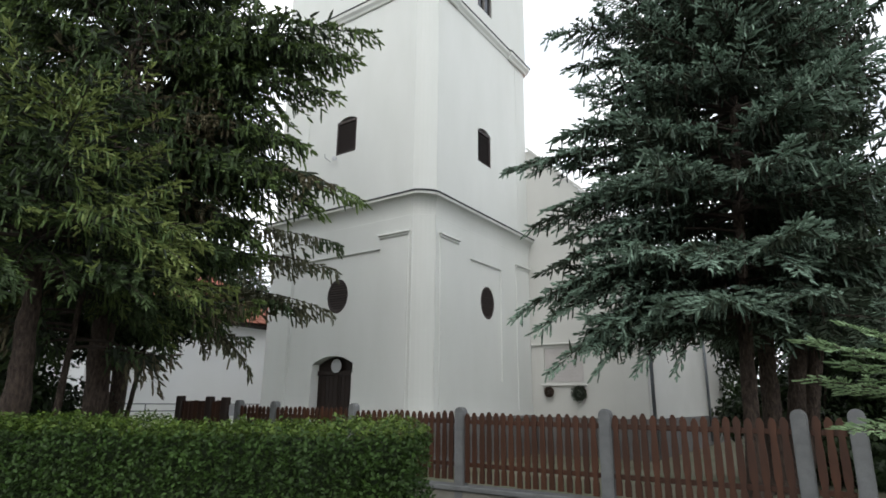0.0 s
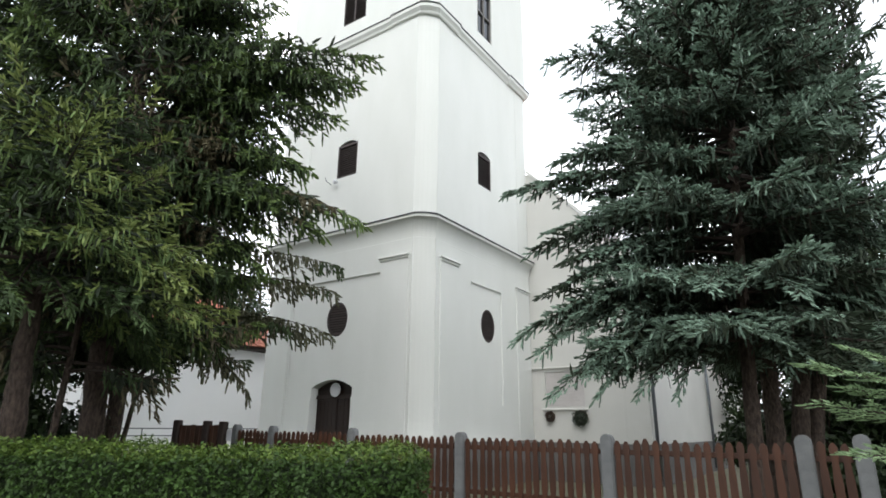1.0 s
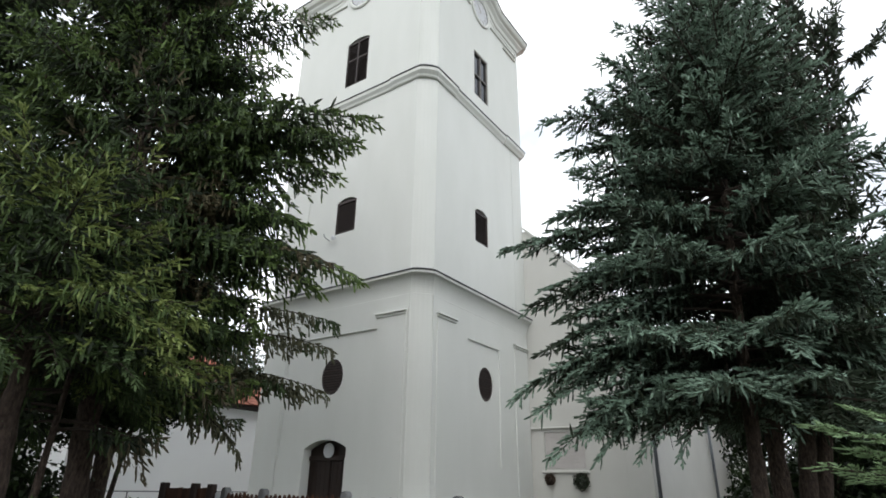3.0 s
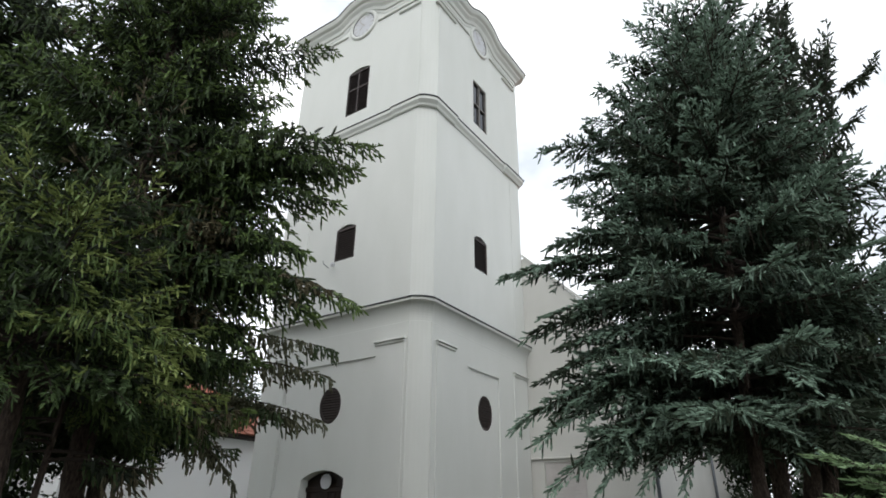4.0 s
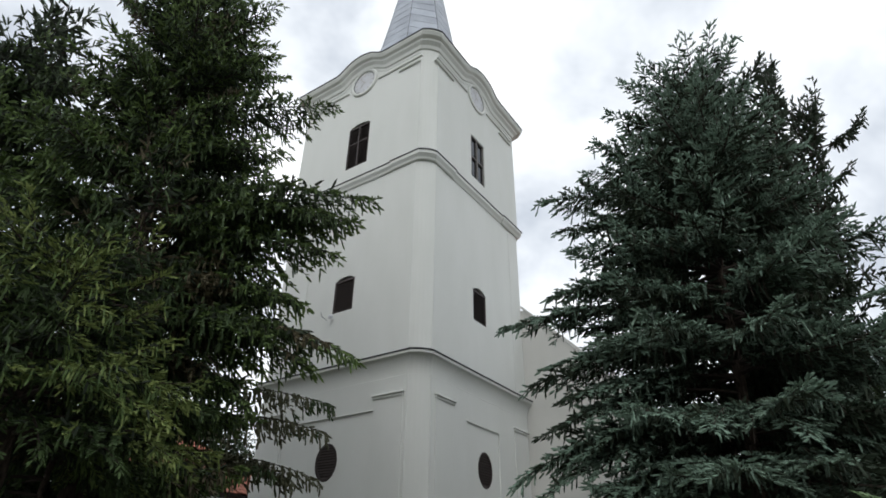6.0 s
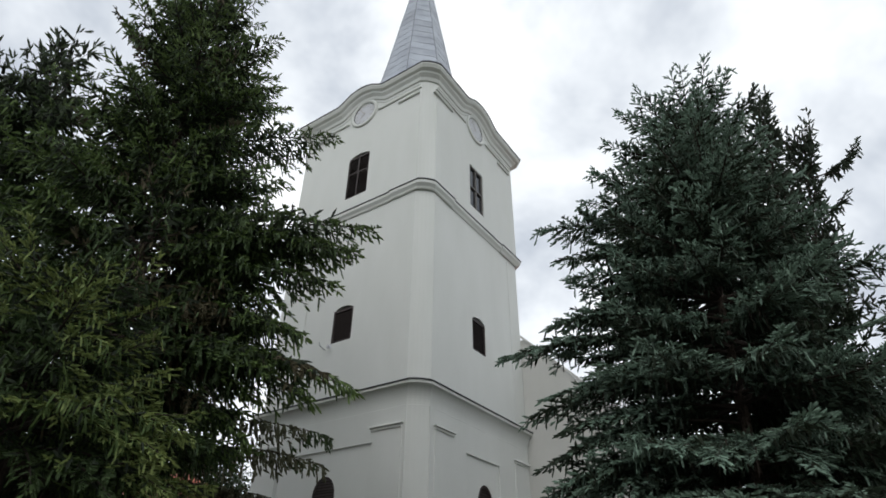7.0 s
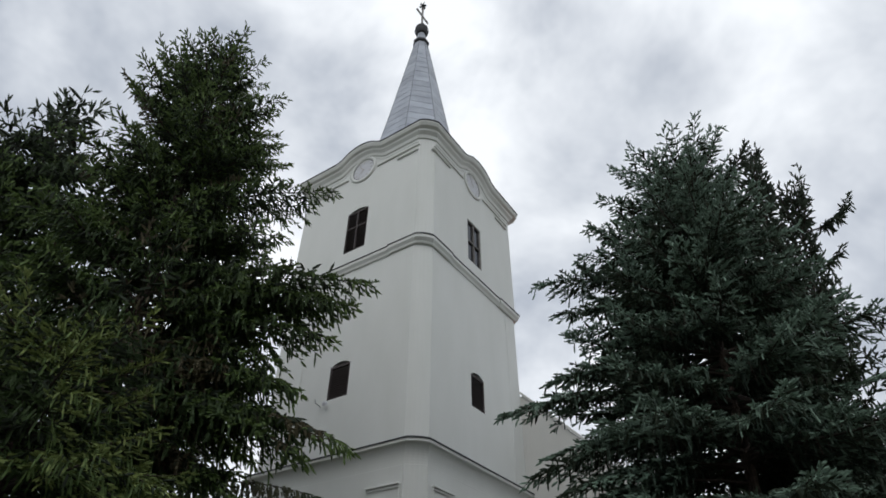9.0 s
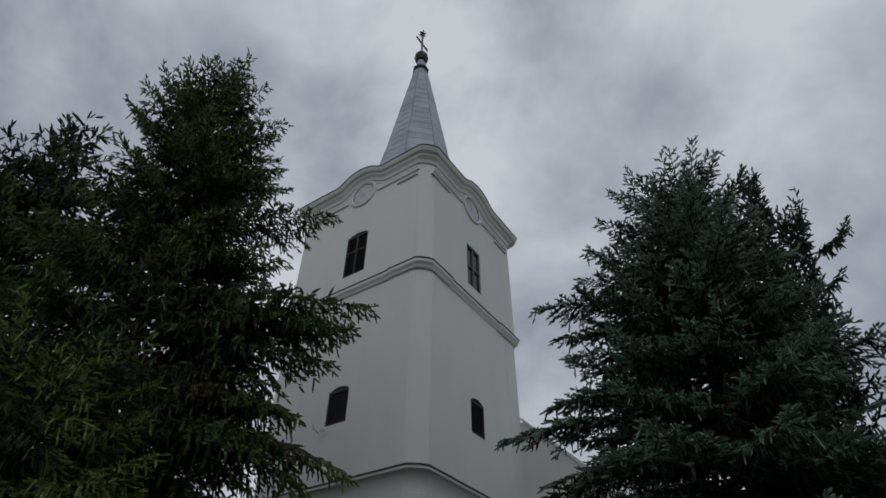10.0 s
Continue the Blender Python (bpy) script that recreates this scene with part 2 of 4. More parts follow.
# ---- ground ----
def build_ground():
    bm = bmesh.new()
    n, size = 60, 900.0
    grid = []
    for i in range(n + 1):
        row = []
        for j in range(n + 1):
            a, b = 2 * i / n - 1, 2 * j / n - 1
            x, y = size * math.copysign(abs(a) ** 3, a), size * math.copysign(abs(b) ** 3, b) + 10
            z = 0.05 * noise.noise(Vector((x * 0.2, y * 0.2, 0))) if y > 9 else 0.0
            row.append(bm.verts.new((x, y, z - 0.05)))
        grid.append(row)
    for i in range(n):
        for j in range(n):
            bm.faces.new((grid[i][j], grid[i + 1][j], grid[i + 1][j + 1], grid[i][j + 1]))
    tagged(link("ground", bm, M_GRASS, smooth=True), "mown lawn with bare earthy patches round the church", "ground", kind="structure")
    bm = bmesh.new()
    box(bm, -40, 40, -7.0, 3.2, -0.2, 0.0)
    tagged(link("road", bm, M_ASPHALT), "worn grey asphalt road before the churchyard", "road", kind="structure")


build_ground()

# ---- church tower ----
TA = 54.753
AXIS = (-1.094, 20.0)
TOWER = pose(AXIS[0], AXIS[1], 0, 0, 0, TA - 90)
E0 = 1.6
H1, H2, H3 = 3.29, 3.285, 3.35


def outline(h, near, far, n=1, break_=None):
    """Corners of the square shaft with one rounded and three cut corners, anticlockwise; n points along each side. Gives (x, y, place along the side).
    break_: (half width, projection), where the outline stands proud over the corner pilasters."""
    cut = {(1, -1): near, (1, 1): far, (-1, 1): far, (-1, -1): far}
    sides = [((-1, -1), (1, -1)), ((1, -1), (1, 1)), ((1, 1), (-1, 1)), ((-1, 1), (-1, -1))]
    out = []
    e = break_[1] if break_ else 0.0
    for a, b in sides:
        ca, cb = cut[a], cut[b]
        d = Vector((b[0] - a[0], b[1] - a[1])) / 2
        o = Vector((d.y, -d.x))
        p = Vector(a) * (h + e) + d * ca
        q = Vector(b) * (h + e) - d * cb
        if break_:
            w = break_[0]
            line = [p, o * (h + e) - d * w, o * h - d * w, o * h + d * w, o * (h + e) + d * w, q]
        else:
            line = [p.lerp(q, k / n) for k in range(n + 1)]
        out += [(m.x, m.y, m.dot(d)) for m in line]
        if b == (1, -1):
            c = Vector(b) * (h + e)
            r = c + Vector((0, 1)) * near
            mid = (q + r) / 2
            c = mid.lerp(c, 0.34)
            for t in (0.2, 0.4, 0.6, 0.8):
                m = q * (1 - t) ** 2 + c * 2 * t * (1 - t) + r * t * t
                out.append((m.x, m.y, h))
    return out


def sweep(rows, near, far, n=1, bump=None, cap=True, break_=None):
    """A moulding round the shaft: rows of (half width, height)."""
    bm = bmesh.new()
    rings = []
    for h, z in rows:
        rings.append([bm.verts.new((x, y, z + (bump(u) if bump else 0))) for x, y, u in outline(h, near, far, n, break_)])
    k = len(rings[0])
    for a, b in zip(rings, rings[1:]):
        for i in range(k):
            bm.faces.new((a[i], a[(i + 1) % k], b[(i + 1) % k], b[i]))
    if cap:
        bm.faces.new(rings[0][::-1])
        bm.faces.new(rings[-1])
    bmesh.ops.recalc_face_normals(bm, faces=bm.faces[:])
    return bm


def arch_outline(w, z0, zs, za, n=10):
    """An opening w wide from z0 up, with a flat arch from zs to za."""
    pts_ = [(-w / 2, z0), (w / 2, z0)]
    for k in range(n + 1):
        x = w / 2 - w * k / n
        pts_.append((x, zs + (za - zs) * (1 - (2 * x / w) ** 2)))
    return pts_


def ellipse_outline(rx, rz, zc, n=32):
    return [(rx * math.cos(2 * math.pi * k / n), zc + rz * math.sin(2 * math.pi * k / n)) for k in range(n)]


def front_cut(outline_, h, depth, shift=0.0):
    return prism(bmesh.new(), [(x + shift, z) for x, z in outline_], "y", -h - 0.3, -h + depth)


def side_cut(outline_, h, depth, shift=0.0):
    return prism(bmesh.new(), [(x + shift, z) for x, z in outline_], "x", h - depth, h + 0.3)


def rect(x0, x1, z0, z1):
    return [(x0, z0), (x1, z0), (x1, z1), (x0, z1)]


OVAL = ellipse_outline(0.43, 0.525, E0 + 3.05)
VENT = arch_outline(0.86, E0 + 7.72, E0 + 8.86, E0 + 9.0)
BELL = arch_outline(1.06, E0 + 13.62, E0 + 15.6, E0 + 15.74)
SIDEBELL = rect(-0.52, 0.50, E0 + 13.62, E0 + 15.68)
DOORWAY = arch_outline(1.64, -0.02, E0 + 1.05, E0 + 1.28)

tower = thing("church_tower", TOWER, "tall whitewashed church tower with cut corners and a grey spire", "church tower")


def build_tower_walls():
    cuts = [front_cut(rect(-1.95, 1.68, E0 + 0.78, E0 + 4.28), H1, 0.035), side_cut(rect(-0.93, 1.0, E0 + 0.65, E0 + 4.25), H1, 0.035),
            front_cut(OVAL, H1, 0.45), side_cut(OVAL, H1, 0.45, 0.14), front_cut(DOORWAY, H1, 0.36, -0.06)]
    rows = [(H1 + 0.16, -0.1), (H1 + 0.13, 0.35), (H1 + 0.06, 0.9), (H1 + 0.01, 1.5), (H1, 1.7), (H1, E0 + 5.35)]
    part("lower_wall", carve(sweep(rows, 0.47, 0.2), cuts), M_PLASTER, tower, "whitewashed lower wall with sunken panels")
    cuts = [front_cut(VENT, H2, 0.45), side_cut(VENT, H2, 0.45),
            front_cut(rect(-1.77, 1.77, E0 + 5.7, E0 + 12.72), H2, 0.03), side_cut(rect(-2.35, 2.35, E0 + 5.7, E0 + 12.72), H2, 0.012)]
    part("middle_wall", carve(sweep([(H2, E0 + 5.5), (H2, E0 + 12.8)], 0.46, 0.18), cuts), M_PLASTER, tower, "plain whitewashed middle wall")
    cuts = [front_cut(BELL, H3, 0.45), side_cut(SIDEBELL, H3, 0.45)]
    part("belfry_wall", carve(sweep([(H3, E0 + 12.9), (H3, E0 + 18.5)], 0.46, 0.2), cuts), M_PLASTER, tower, "whitewashed belfry wall")


def gable_bump(u):
    """The swelling of the top cornice over each clock."""
    a = abs(u)
    if a < 0.42:
        return 0.47 - 0.08 * (a / 0.42) ** 2
    if a < 1.25:
        t = (a - 0.42) / 0.83
        return 0.39 * (1 - t * t * (3 - 2 * t))
    return 0.0


def build_mouldings():
    b = E0
    cove = [(H1 + 0.20 * (1 - math.cos(math.pi / 2 * k / 10)), b + 5.16 + 0.50 * math.sin(math.pi / 2 * k / 10)) for k in range(11)]
    part("lower_cornice", sweep([(H1 - 0.05, b + 5.12), (H1 + 0.004, b + 5.13)] + cove + [(H1 + 0.225, b + 5.68), (H1 + 0.225, b + 5.755), (H1 - 0.2, b + 5.77)], 0.47, 0.2), M_PLASTER, tower)
    part("cornice_flashing", sweep([(H1 + 0.0, b + 5.752), (H1 + 0.25, b + 5.755), (H1 + 0.255, b + 5.79), (H2 + 0.03, b + 5.89), (H2 - 0.1, b + 5.91)], 0.47, 0.2), M_FLASH, tower, "dark grey metal flashing")
    over = (1.77, 0.05)
    part("string_course", sweep([(H2 - 0.1, b + 12.66), (H2 + 0.004, b + 12.665), (H2 + 0.03, b + 12.69), (H2 + 0.05, b + 12.75), (H2 + 0.095, b + 12.81), (H2 + 0.125, b + 12.85), (H2 + 0.13, b + 12.97), (H2 - 0.2, b + 12.99)], 0.46, 0.18, break_=over), M_PLASTER, tower)
    part("course_flashing", sweep([(H2, b + 12.965), (H2 + 0.155, b + 12.97), (H2 + 0.16, b + 13.0), (H3 - 0.05, b + 13.07)], 0.46, 0.18, break_=over), M_FLASH, tower, "dark grey metal flashing")
    part("top_cornice", sweep([(H3 - 0.1, b + 17.92), (H3 + 0.02, b + 17.94), (H3 + 0.03, b + 18.06), (H3 + 0.08, b + 18.09), (H3 + 0.12, b + 18.22), (H3 + 0.22, b + 18.33), (H3 + 0.24, b + 18.40), (H3 + 0.34, b + 18.46), (H3 + 0.40, b + 18.58), (H3 + 0.40, b + 18.64), (H3 - 0.1, b + 18.66)], 0.55, 0.3, 36, gable_bump, False), M_PLASTER, tower, "moulded cornice swelling over the clocks")
    part("eaves_flashing", sweep([(H3 + 0.3, b + 18.635), (H3 + 0.425, b + 18.64), (H3 + 0.43, b + 18.685), (H3 - 0.2, b + 18.85)], 0.55, 0.3, 36, gable_bump, False), M_FLASH, tower, "dark metal eaves edge")
    # caps and strips of the corner pilasters
    def strip(face, u0, u1, z0, z1, h, proud, name, bev=0.01):
        bm = bmesh.new()
        if face == "front":
            box(bm, u0, u1, -h - proud, -h + 0.05, z0, z1, bev)
        else:
            box(bm, h - 0.05, h + proud, u0, u1, z0, z1, bev)
        part(name, bm, M_PLASTER, tower)
    for face, spans in (("front", ((1.68, 2.72), (-2.95, -2.0))), ("side", ((-2.6, -1.66), (2.04, 3.0)))):
        for u0, u1 in spans:
            strip(face, u0, u1, 0.2, b + 4.6, H1, 0.03, "pilaster")
            strip(face, u0 - 0.05, u1 + 0.03, b + 4.63, b + 4.69, H1, 0.11, "pilaster_cap", 0.012)
            strip(face, u0 - 0.02, u1 + 0.01, b + 4.55, b + 4.63, H1, 0.065, "cap_cove", 0.02)
        for u0, u1 in ((1.79, H2 - 0.40), (-H2 + 0.14, -1.79)):
            strip(face, u0 + 0.05, u1, b + 17.44, b + 17.52, H3, 0.08, "pilaster_cap", 0.02)
        strip(face, -1.95 if face == "front" else -0.93, 1.68 if face == "front" else 1.0, b + 4.27, b + 4.30, H1, 0.02, "panel_edge", 0.005)
        for u0, u1 in ((0.78, 2.95), (-2.95, -0.78)):
            strip(face, u0, u1, b + 17.70, b + 17.78, H3, 0.07, "string_moulding", 0.015)


def louvre_part(parent, outline_, w, z0, z1, name, cross=False, step=0.075):
    """Shutter of a frame and tilted slats, in the plane y = 0, facing -y."""
    shutter = part(name, prism(bmesh.new(), [(x * 0.995, z) for x, z in outline_], "y", 0.06, 0.10), M_LOUVRE, parent, "dark brown louvred wooden shutter")
    f = 0.055
    for x0, x1 in ((-w / 2, -w / 2 + f), (w / 2 - f, w / 2)):
        part("stile", box(bmesh.new(), x0, x1, -0.01, 0.06, z0, z1 - 0.12, 0.006), M_LOUVRE, shutter)
    part("rail", box(bmesh.new(), -w / 2, w / 2, -0.01, 0.06, z0, z0 + f, 0.006), M_LOUVRE, shutter)
    part("rail", box(bmesh.new(), -w / 2 + f, w / 2 - f, -0.012, 0.06, z1 - 0.2, z1 - 0.12, 0.006), M_LOUVRE, shutter)
    if cross:
        part("mullion", box(bmesh.new(), -0.035, 0.035, -0.02, 0.06, z0, z1 - 0.05, 0.006), M_LOUVRE, shutter)
        part("transom", box(bmesh.new(), -w / 2 + f, w / 2 - f, -0.016, 0.06, z0 + 0.54 * (z1 - z0), z0 + 0.54 * (z1 - z0) + 0.07, 0.006), M_LOUVRE, shutter)
    bm = bmesh.new()
    prism(bm, [(-0.005, 0.0), (0.0, -0.012), (0.055, 0.045), (0.05, 0.057)], "x", -w / 2 + f, w / 2 - f)
    me = bpy.data.meshes.new("slat")
    bm.to_mesh(me)
    bm.free()
    me.materials.append(M_LOUVRE)
    z = z0 + f + 0.02
    while z < z1 - 0.26:
        s = new("slat", me)
        s.parent, s.location = shutter, (0, 0, z)
        z += step
    return shutter


def oval_shutter(parent):
    rx, rz, zc = 0.425, 0.52, E0 + 3.05
    back = part("oval_shutter", prism(bmesh.new(), ellipse_outline(rx, rz, zc), "y", 0.06, 0.10), M_LOUVRE, parent, "dark brown oval louvred shutter")
    bm = bmesh.new()
    n = 32
    rings = []
    for k, y in ((1.0, 0.06), (1.0, -0.01), (0.88, -0.01), (0.88, 0.06)):
        rings.append([bm.verts.new((k * rx * math.cos(2 * math.pi * i / n), y, zc + k * rz * math.sin(2 * math.pi * i / n))) for i in range(n)])
    for a, b in zip(rings, rings[1:] + rings[:1]):
        for i in range(n):
            bm.faces.new((a[i], a[(i + 1) % n], b[(i + 1) % n], b[i]))
    bmesh.ops.recalc_face_normals(bm, faces=bm.faces[:])
    part("rim", bm, M_LOUVRE, back)
    for k in range(12):
        z = -0.43 + 0.075 * k
        half = rx * 0.87 * math.sqrt(max(0.02, 1 - ((z + 0.03) / (rz * 0.9)) ** 2))
        part("slat", prism(bmesh.new(), [(-0.005, zc + z), (0.0, zc + z - 0.012), (0.055, zc + z + 0.045), (0.05, zc + z + 0.057)], "x", -half, half), M_LOUVRE, back)
    return back


def place(ob, face, h, depth, shift=0.0):
    """Sets a part made in the plane y = 0 into the front or the side of the tower."""
    ob.matrix_local = pose(shift, -h + depth, 0) if face == "front" else pose(h - depth, shift, 0, 0, 0, 90)


def build_openings():
    for face in ("front", "side"):
        place(oval_shutter(tower), face, H1, 0.05, 0.14 if face == "side" else 0.0)
        place(louvre_part(tower, VENT, 0.86, E0 + 7.72, E0 + 9.0, "vent_shutter"), face, H2 - 0.012, 0.025)
    place(louvre_part(tower, BELL, 1.06, E0 + 13.62, E0 + 15.74, "belfry_shutter", True), "front", H3, 0.02)
    # the glazed belfry window
    z0, z1 = E0 + 13.62, E0 + 15.68
    win = part("belfry_window", box(bmesh.new(), -0.51, 0.51, 0.05, 0.06, z0, z1), M_GLASS, tower, "dark wooden cross window")
    for x0, x1, za, zb in ((-0.51, -0.44, z0, z1), (0.44, 0.51, z0, z1), (-0.035, 0.035, z0, z1)):
        part("frame_bar", box(bmesh.new(), x0, x1, -0.02, 0.05, za, zb, 0.006), M_WINFRAME, win)
    for z in (z0, z0 + 0.98, z1 - 0.06):
        part("frame_bar", box(bmesh.new(), -0.44, 0.44, -0.016, 0.05, z, z + 0.07, 0.006), M_WINFRAME, win)
    place(win, "side", H3, 0.05)
    # clocks
    for face in ("front", "side"):
        zc = E0 + 17.95
        ring = bmesh.new()
        n = 40
        rows = [(0.70, 0.05), (0.70, -0.05), (0.64, -0.08), (0.57, -0.06), (0.54, 0.0), (0.54, 0.05)]
        rings = [[ring.verts.new((r * math.cos(2 * math.pi * i / n), y, zc + r * math.sin(2 * math.pi * i / n))) for i in range(n)] for r, y in rows]
        for a, b in zip(rings, rings[1:] + rings[:1]):
            for i in range(n):
                ring.faces.new((a[i], a[(i + 1) % n], b[(i + 1) % n], b[i]))
        bmesh.ops.recalc_face_normals(ring, faces=ring.faces[:])
        clock = part("clock", ring, M_PLASTER, tower, "round white tower clock in a plaster ring", True)
        part("dial", prism(bmesh.new(), [(x, z) for x, z in ellipse_outline(0.545, 0.545, zc, 40)], "y", -0.012, 0.02), M_CLOCK, clock, "pale worn dial")
        rim = bmesh.new()
        rings = [[rim.verts.new((r * math.cos(2 * math.pi * i / n), y, zc + r * math.sin(2 * math.pi * i / n))) for i in range(n)] for r, y in ((0.545, 0.0), (0.545, -0.03), (0.525, -0.03), (0.525, 0.0))]
        for a, b in zip(rings, rings[1:] + rings[:1]):
            for i in range(n):
                rim.faces.new((a[i], a[(i + 1) % n], b[(i + 1) % n], b[i]))
        bmesh.ops.recalc_face_normals(rim, faces=rim.faces[:])
        part("dial_rim", rim, M_FLASH, clock)
        for k in range(12):
            a = math.pi / 6 * k
            bm = bmesh.new()
            box(bm, -0.018, 0.018, -0.018, -0.012, 0.36, 0.49)
            bmesh.ops.transform(bm, matrix=Matrix.Translation((0, 0, zc)) @ Matrix.Rotation(a, 4, "Y"), verts=bm.verts)
            part("hour_mark", bm, M_LETTER, clock)
        for length, a in ((0.30, 3.9), (0.42, 5.6)):
            bm = bmesh.new()
            prism(bm, [(-0.02, -0.06), (0.02, -0.06), (0.012, length), (-0.012, length)], "y", -0.03, -0.022)
            bmesh.ops.transform(bm, matrix=Matrix.Translation((0, 0, zc)) @ Matrix.Rotation(a, 4, "Y"), verts=bm.verts)
            part("clock_hand", bm, M_LETTER, clock)
        place(clock, face, H3, 0.0)
    # door set deep in its arch
    door = part("tower_door", prism(bmesh.new(), arch_outline(1.63, 0.0, E0 + 1.045, E0 + 1.275), "y", 0.05, 0.09), M_DOOR, tower, "dark brown wooden double door in a deep arch")
    for k in range(10):
        x = -0.81 + 0.162 * k
        part("door_board", box(bmesh.new(), x + 0.004, x + 0.158, 0.02, 0.05, 0.02, E0 + 0.72, 0.008), M_DOOR, door)
    part("door_rail", box(bmesh.new(), -0.81, 0.81, -0.02, 0.02, E0 + 0.73, E0 + 0.86, 0.01), M_DOOR, door)
    part("door_post", box(bmesh.new(), -0.05, 0.05, -0.01, 0.02, 0.02, E0 + 0.73, 0.01), M_DOOR, door)
    part("round_sign", prism(bmesh.new(), [(x - 0.02, z) for x, z in ellipse_outline(0.20, 0.20, E0 + 1.0, 28)], "y", -0.05, -0.025), M_CLOCK, door, "round pale grey disc over the door")
    place(door, "front", H1, 0.27, -0.06)
    # lamp under the vent
    bm = bmesh.new()
    tubes(bm, [[((-0.62, -H2, E0 + 7.55), 0.012), ((-0.62, -H2 - 0.25, E0 + 7.6), 0.012), ((-0.6, -H2 - 0.3, E0 + 7.7), 0.012)]], 6)
    bracket = part("lamp_bracket", bm, M_GALV, tower)
    bm = bmesh.new()
    lathe(bm, [(0.02, 0.1), (0.07, 0.06), (0.09, 0.0), (0.085, -0.02)], 12)
    lampm = part("floodlight", bm, M_CLOCK, tower, "small pale wall floodlight")
    lampm.matrix_local = pose(-0.35, -H2 - 0.1, E0 + 7.55, 40, 20, 0)


def build_spire():
    made_before = set(tower.children)
    def radius(z):
        """Flat-to-flat half width of the spire at height z above the eye line."""
        if z >= 23.5:
            return 0.37 + (31.75 - z) * (1.57 - 0.37) / (31.75 - 23.5)
        t = (23.5 - z) / (23.5 - 18.75)
        return 1.57 + 0.72 * t + 0.43 * t ** 3
    spire = part("spire", lathe(bmesh.new(), [((radius(z) - 0.02) / math.cos(math.pi / 8), E0 + z) for z in (18.75, 19.2, 19.8, 20.6, 21.6, 23.5, 26, 29, 31.75)], 8, math.pi / 8), M_FLASH, tower, "eight-sided spire of grey zinc sheets")
    z, step = 18.8, 0.56
    while z < 31.5:
        z1 = min(z + step, 31.75)
        for k in range(8):
            a = math.pi / 4 * k
            c, s = math.cos(a), math.sin(a)
            bm = bmesh.new()
            ra, rb = radius(z) + 0.018, radius(z1) + 0.004
            ta, tb = ra * math.tan(math.pi / 8), rb * math.tan(math.pi / 8)
            corner = [(ra, -ta, z - 0.03), (ra, ta, z - 0.03), (rb, tb, z1), (rb, -tb, z1)]
            outer = [bm.verts.new((x * c - y * s, x * s + y * c, E0 + q)) for x, y, q in corner]
            inner = [bm.verts.new(((x - 0.012) * c - y * s, (x - 0.012) * s + y * c, E0 + q)) for x, y, q in corner]
            bm.faces.new(outer)
            bm.faces.new(inner[::-1])
            for i in range(4):
                bm.faces.new((outer[i], inner[i], inner[(i + 1) % 4], outer[(i + 1) % 4]))
            bmesh.ops.recalc_face_normals(bm, faces=bm.faces[:])
            part("zinc_sheet", bm, M_ZINC, spire)
        z = z1
    for k in range(8):
        a = math.pi / 4 * k + math.pi / 8
        line = [((math.cos(a) * (radius(q) + 0.01) / math.cos(math.pi / 8), math.sin(a) * (radius(q) + 0.01) / math.cos(math.pi / 8), E0 + q), 0.013) for q in (19.2, 20.6, 22, 23.5, 27, 31.75)]
        part("ridge_seam", tubes(bmesh.new(), [line], 5), M_FLASH, spire)
    oct_ = math.pi / 8
    part("collar", lathe(bmesh.new(), [(0.42, E0 + 31.72), (0.50, E0 + 31.8), (0.50, E0 + 31.95), (0.41, E0 + 32.02), (0.39, E0 + 32.12), (0.32, E0 + 32.16)], 8, oct_), M_DARKMETAL, tower)
    part("neck", lathe(bmesh.new(), [(0.34, E0 + 32.1), (0.28, E0 + 32.5), (0.24, E0 + 32.95)], 8, oct_), M_ZINC, tower)
    part("spire_ball", lathe(bmesh.new(), [(0.2, E0 + 32.85), (0.34, E0 + 32.98), (0.43, E0 + 33.2), (0.44, E0 + 33.32), (0.39, E0 + 33.36), (0.44, E0 + 33.42), (0.40, E0 + 33.62), (0.28, E0 + 33.8), (0.1, E0 + 33.9)], 10, 0, True), M_DARKMETAL, tower, "dark ribbed metal ball")
    bm = bmesh.new()
    box(bm, -0.05, 0.05, -0.05, 0.05, E0 + 33.85, E0 + 36.2, 0.01)
    box(bm, -0.04, 0.04, -0.62, -0.05, E0 + 35.05, E0 + 35.2, 0.01)
    box(bm, -0.04, 0.04, 0.05, 0.62, E0 + 35.05, E0 + 35.2, 0.01)
    part("cross", bm, M_RUST, tower, "weathered grey iron cross")
    star = bmesh.new()
    bmesh.ops.create_icosphere(star, subdivisions=1, radius=0.12)
    for f in list(star.faces):
        c = f.calc_center_median().normalized() * 0.3
        r = bmesh.ops.poke(star, faces=[f])
        r["verts"][0].co = c
    bmesh.ops.translate(star, verts=star.verts, vec=(0, 0, E0 + 36.35))
    part("star", star, M_DARKMETAL, tower, "spiked dark metal star")
    for o in set(tower.children) - made_before:
        o.location = (0.06, 0.04, 0)


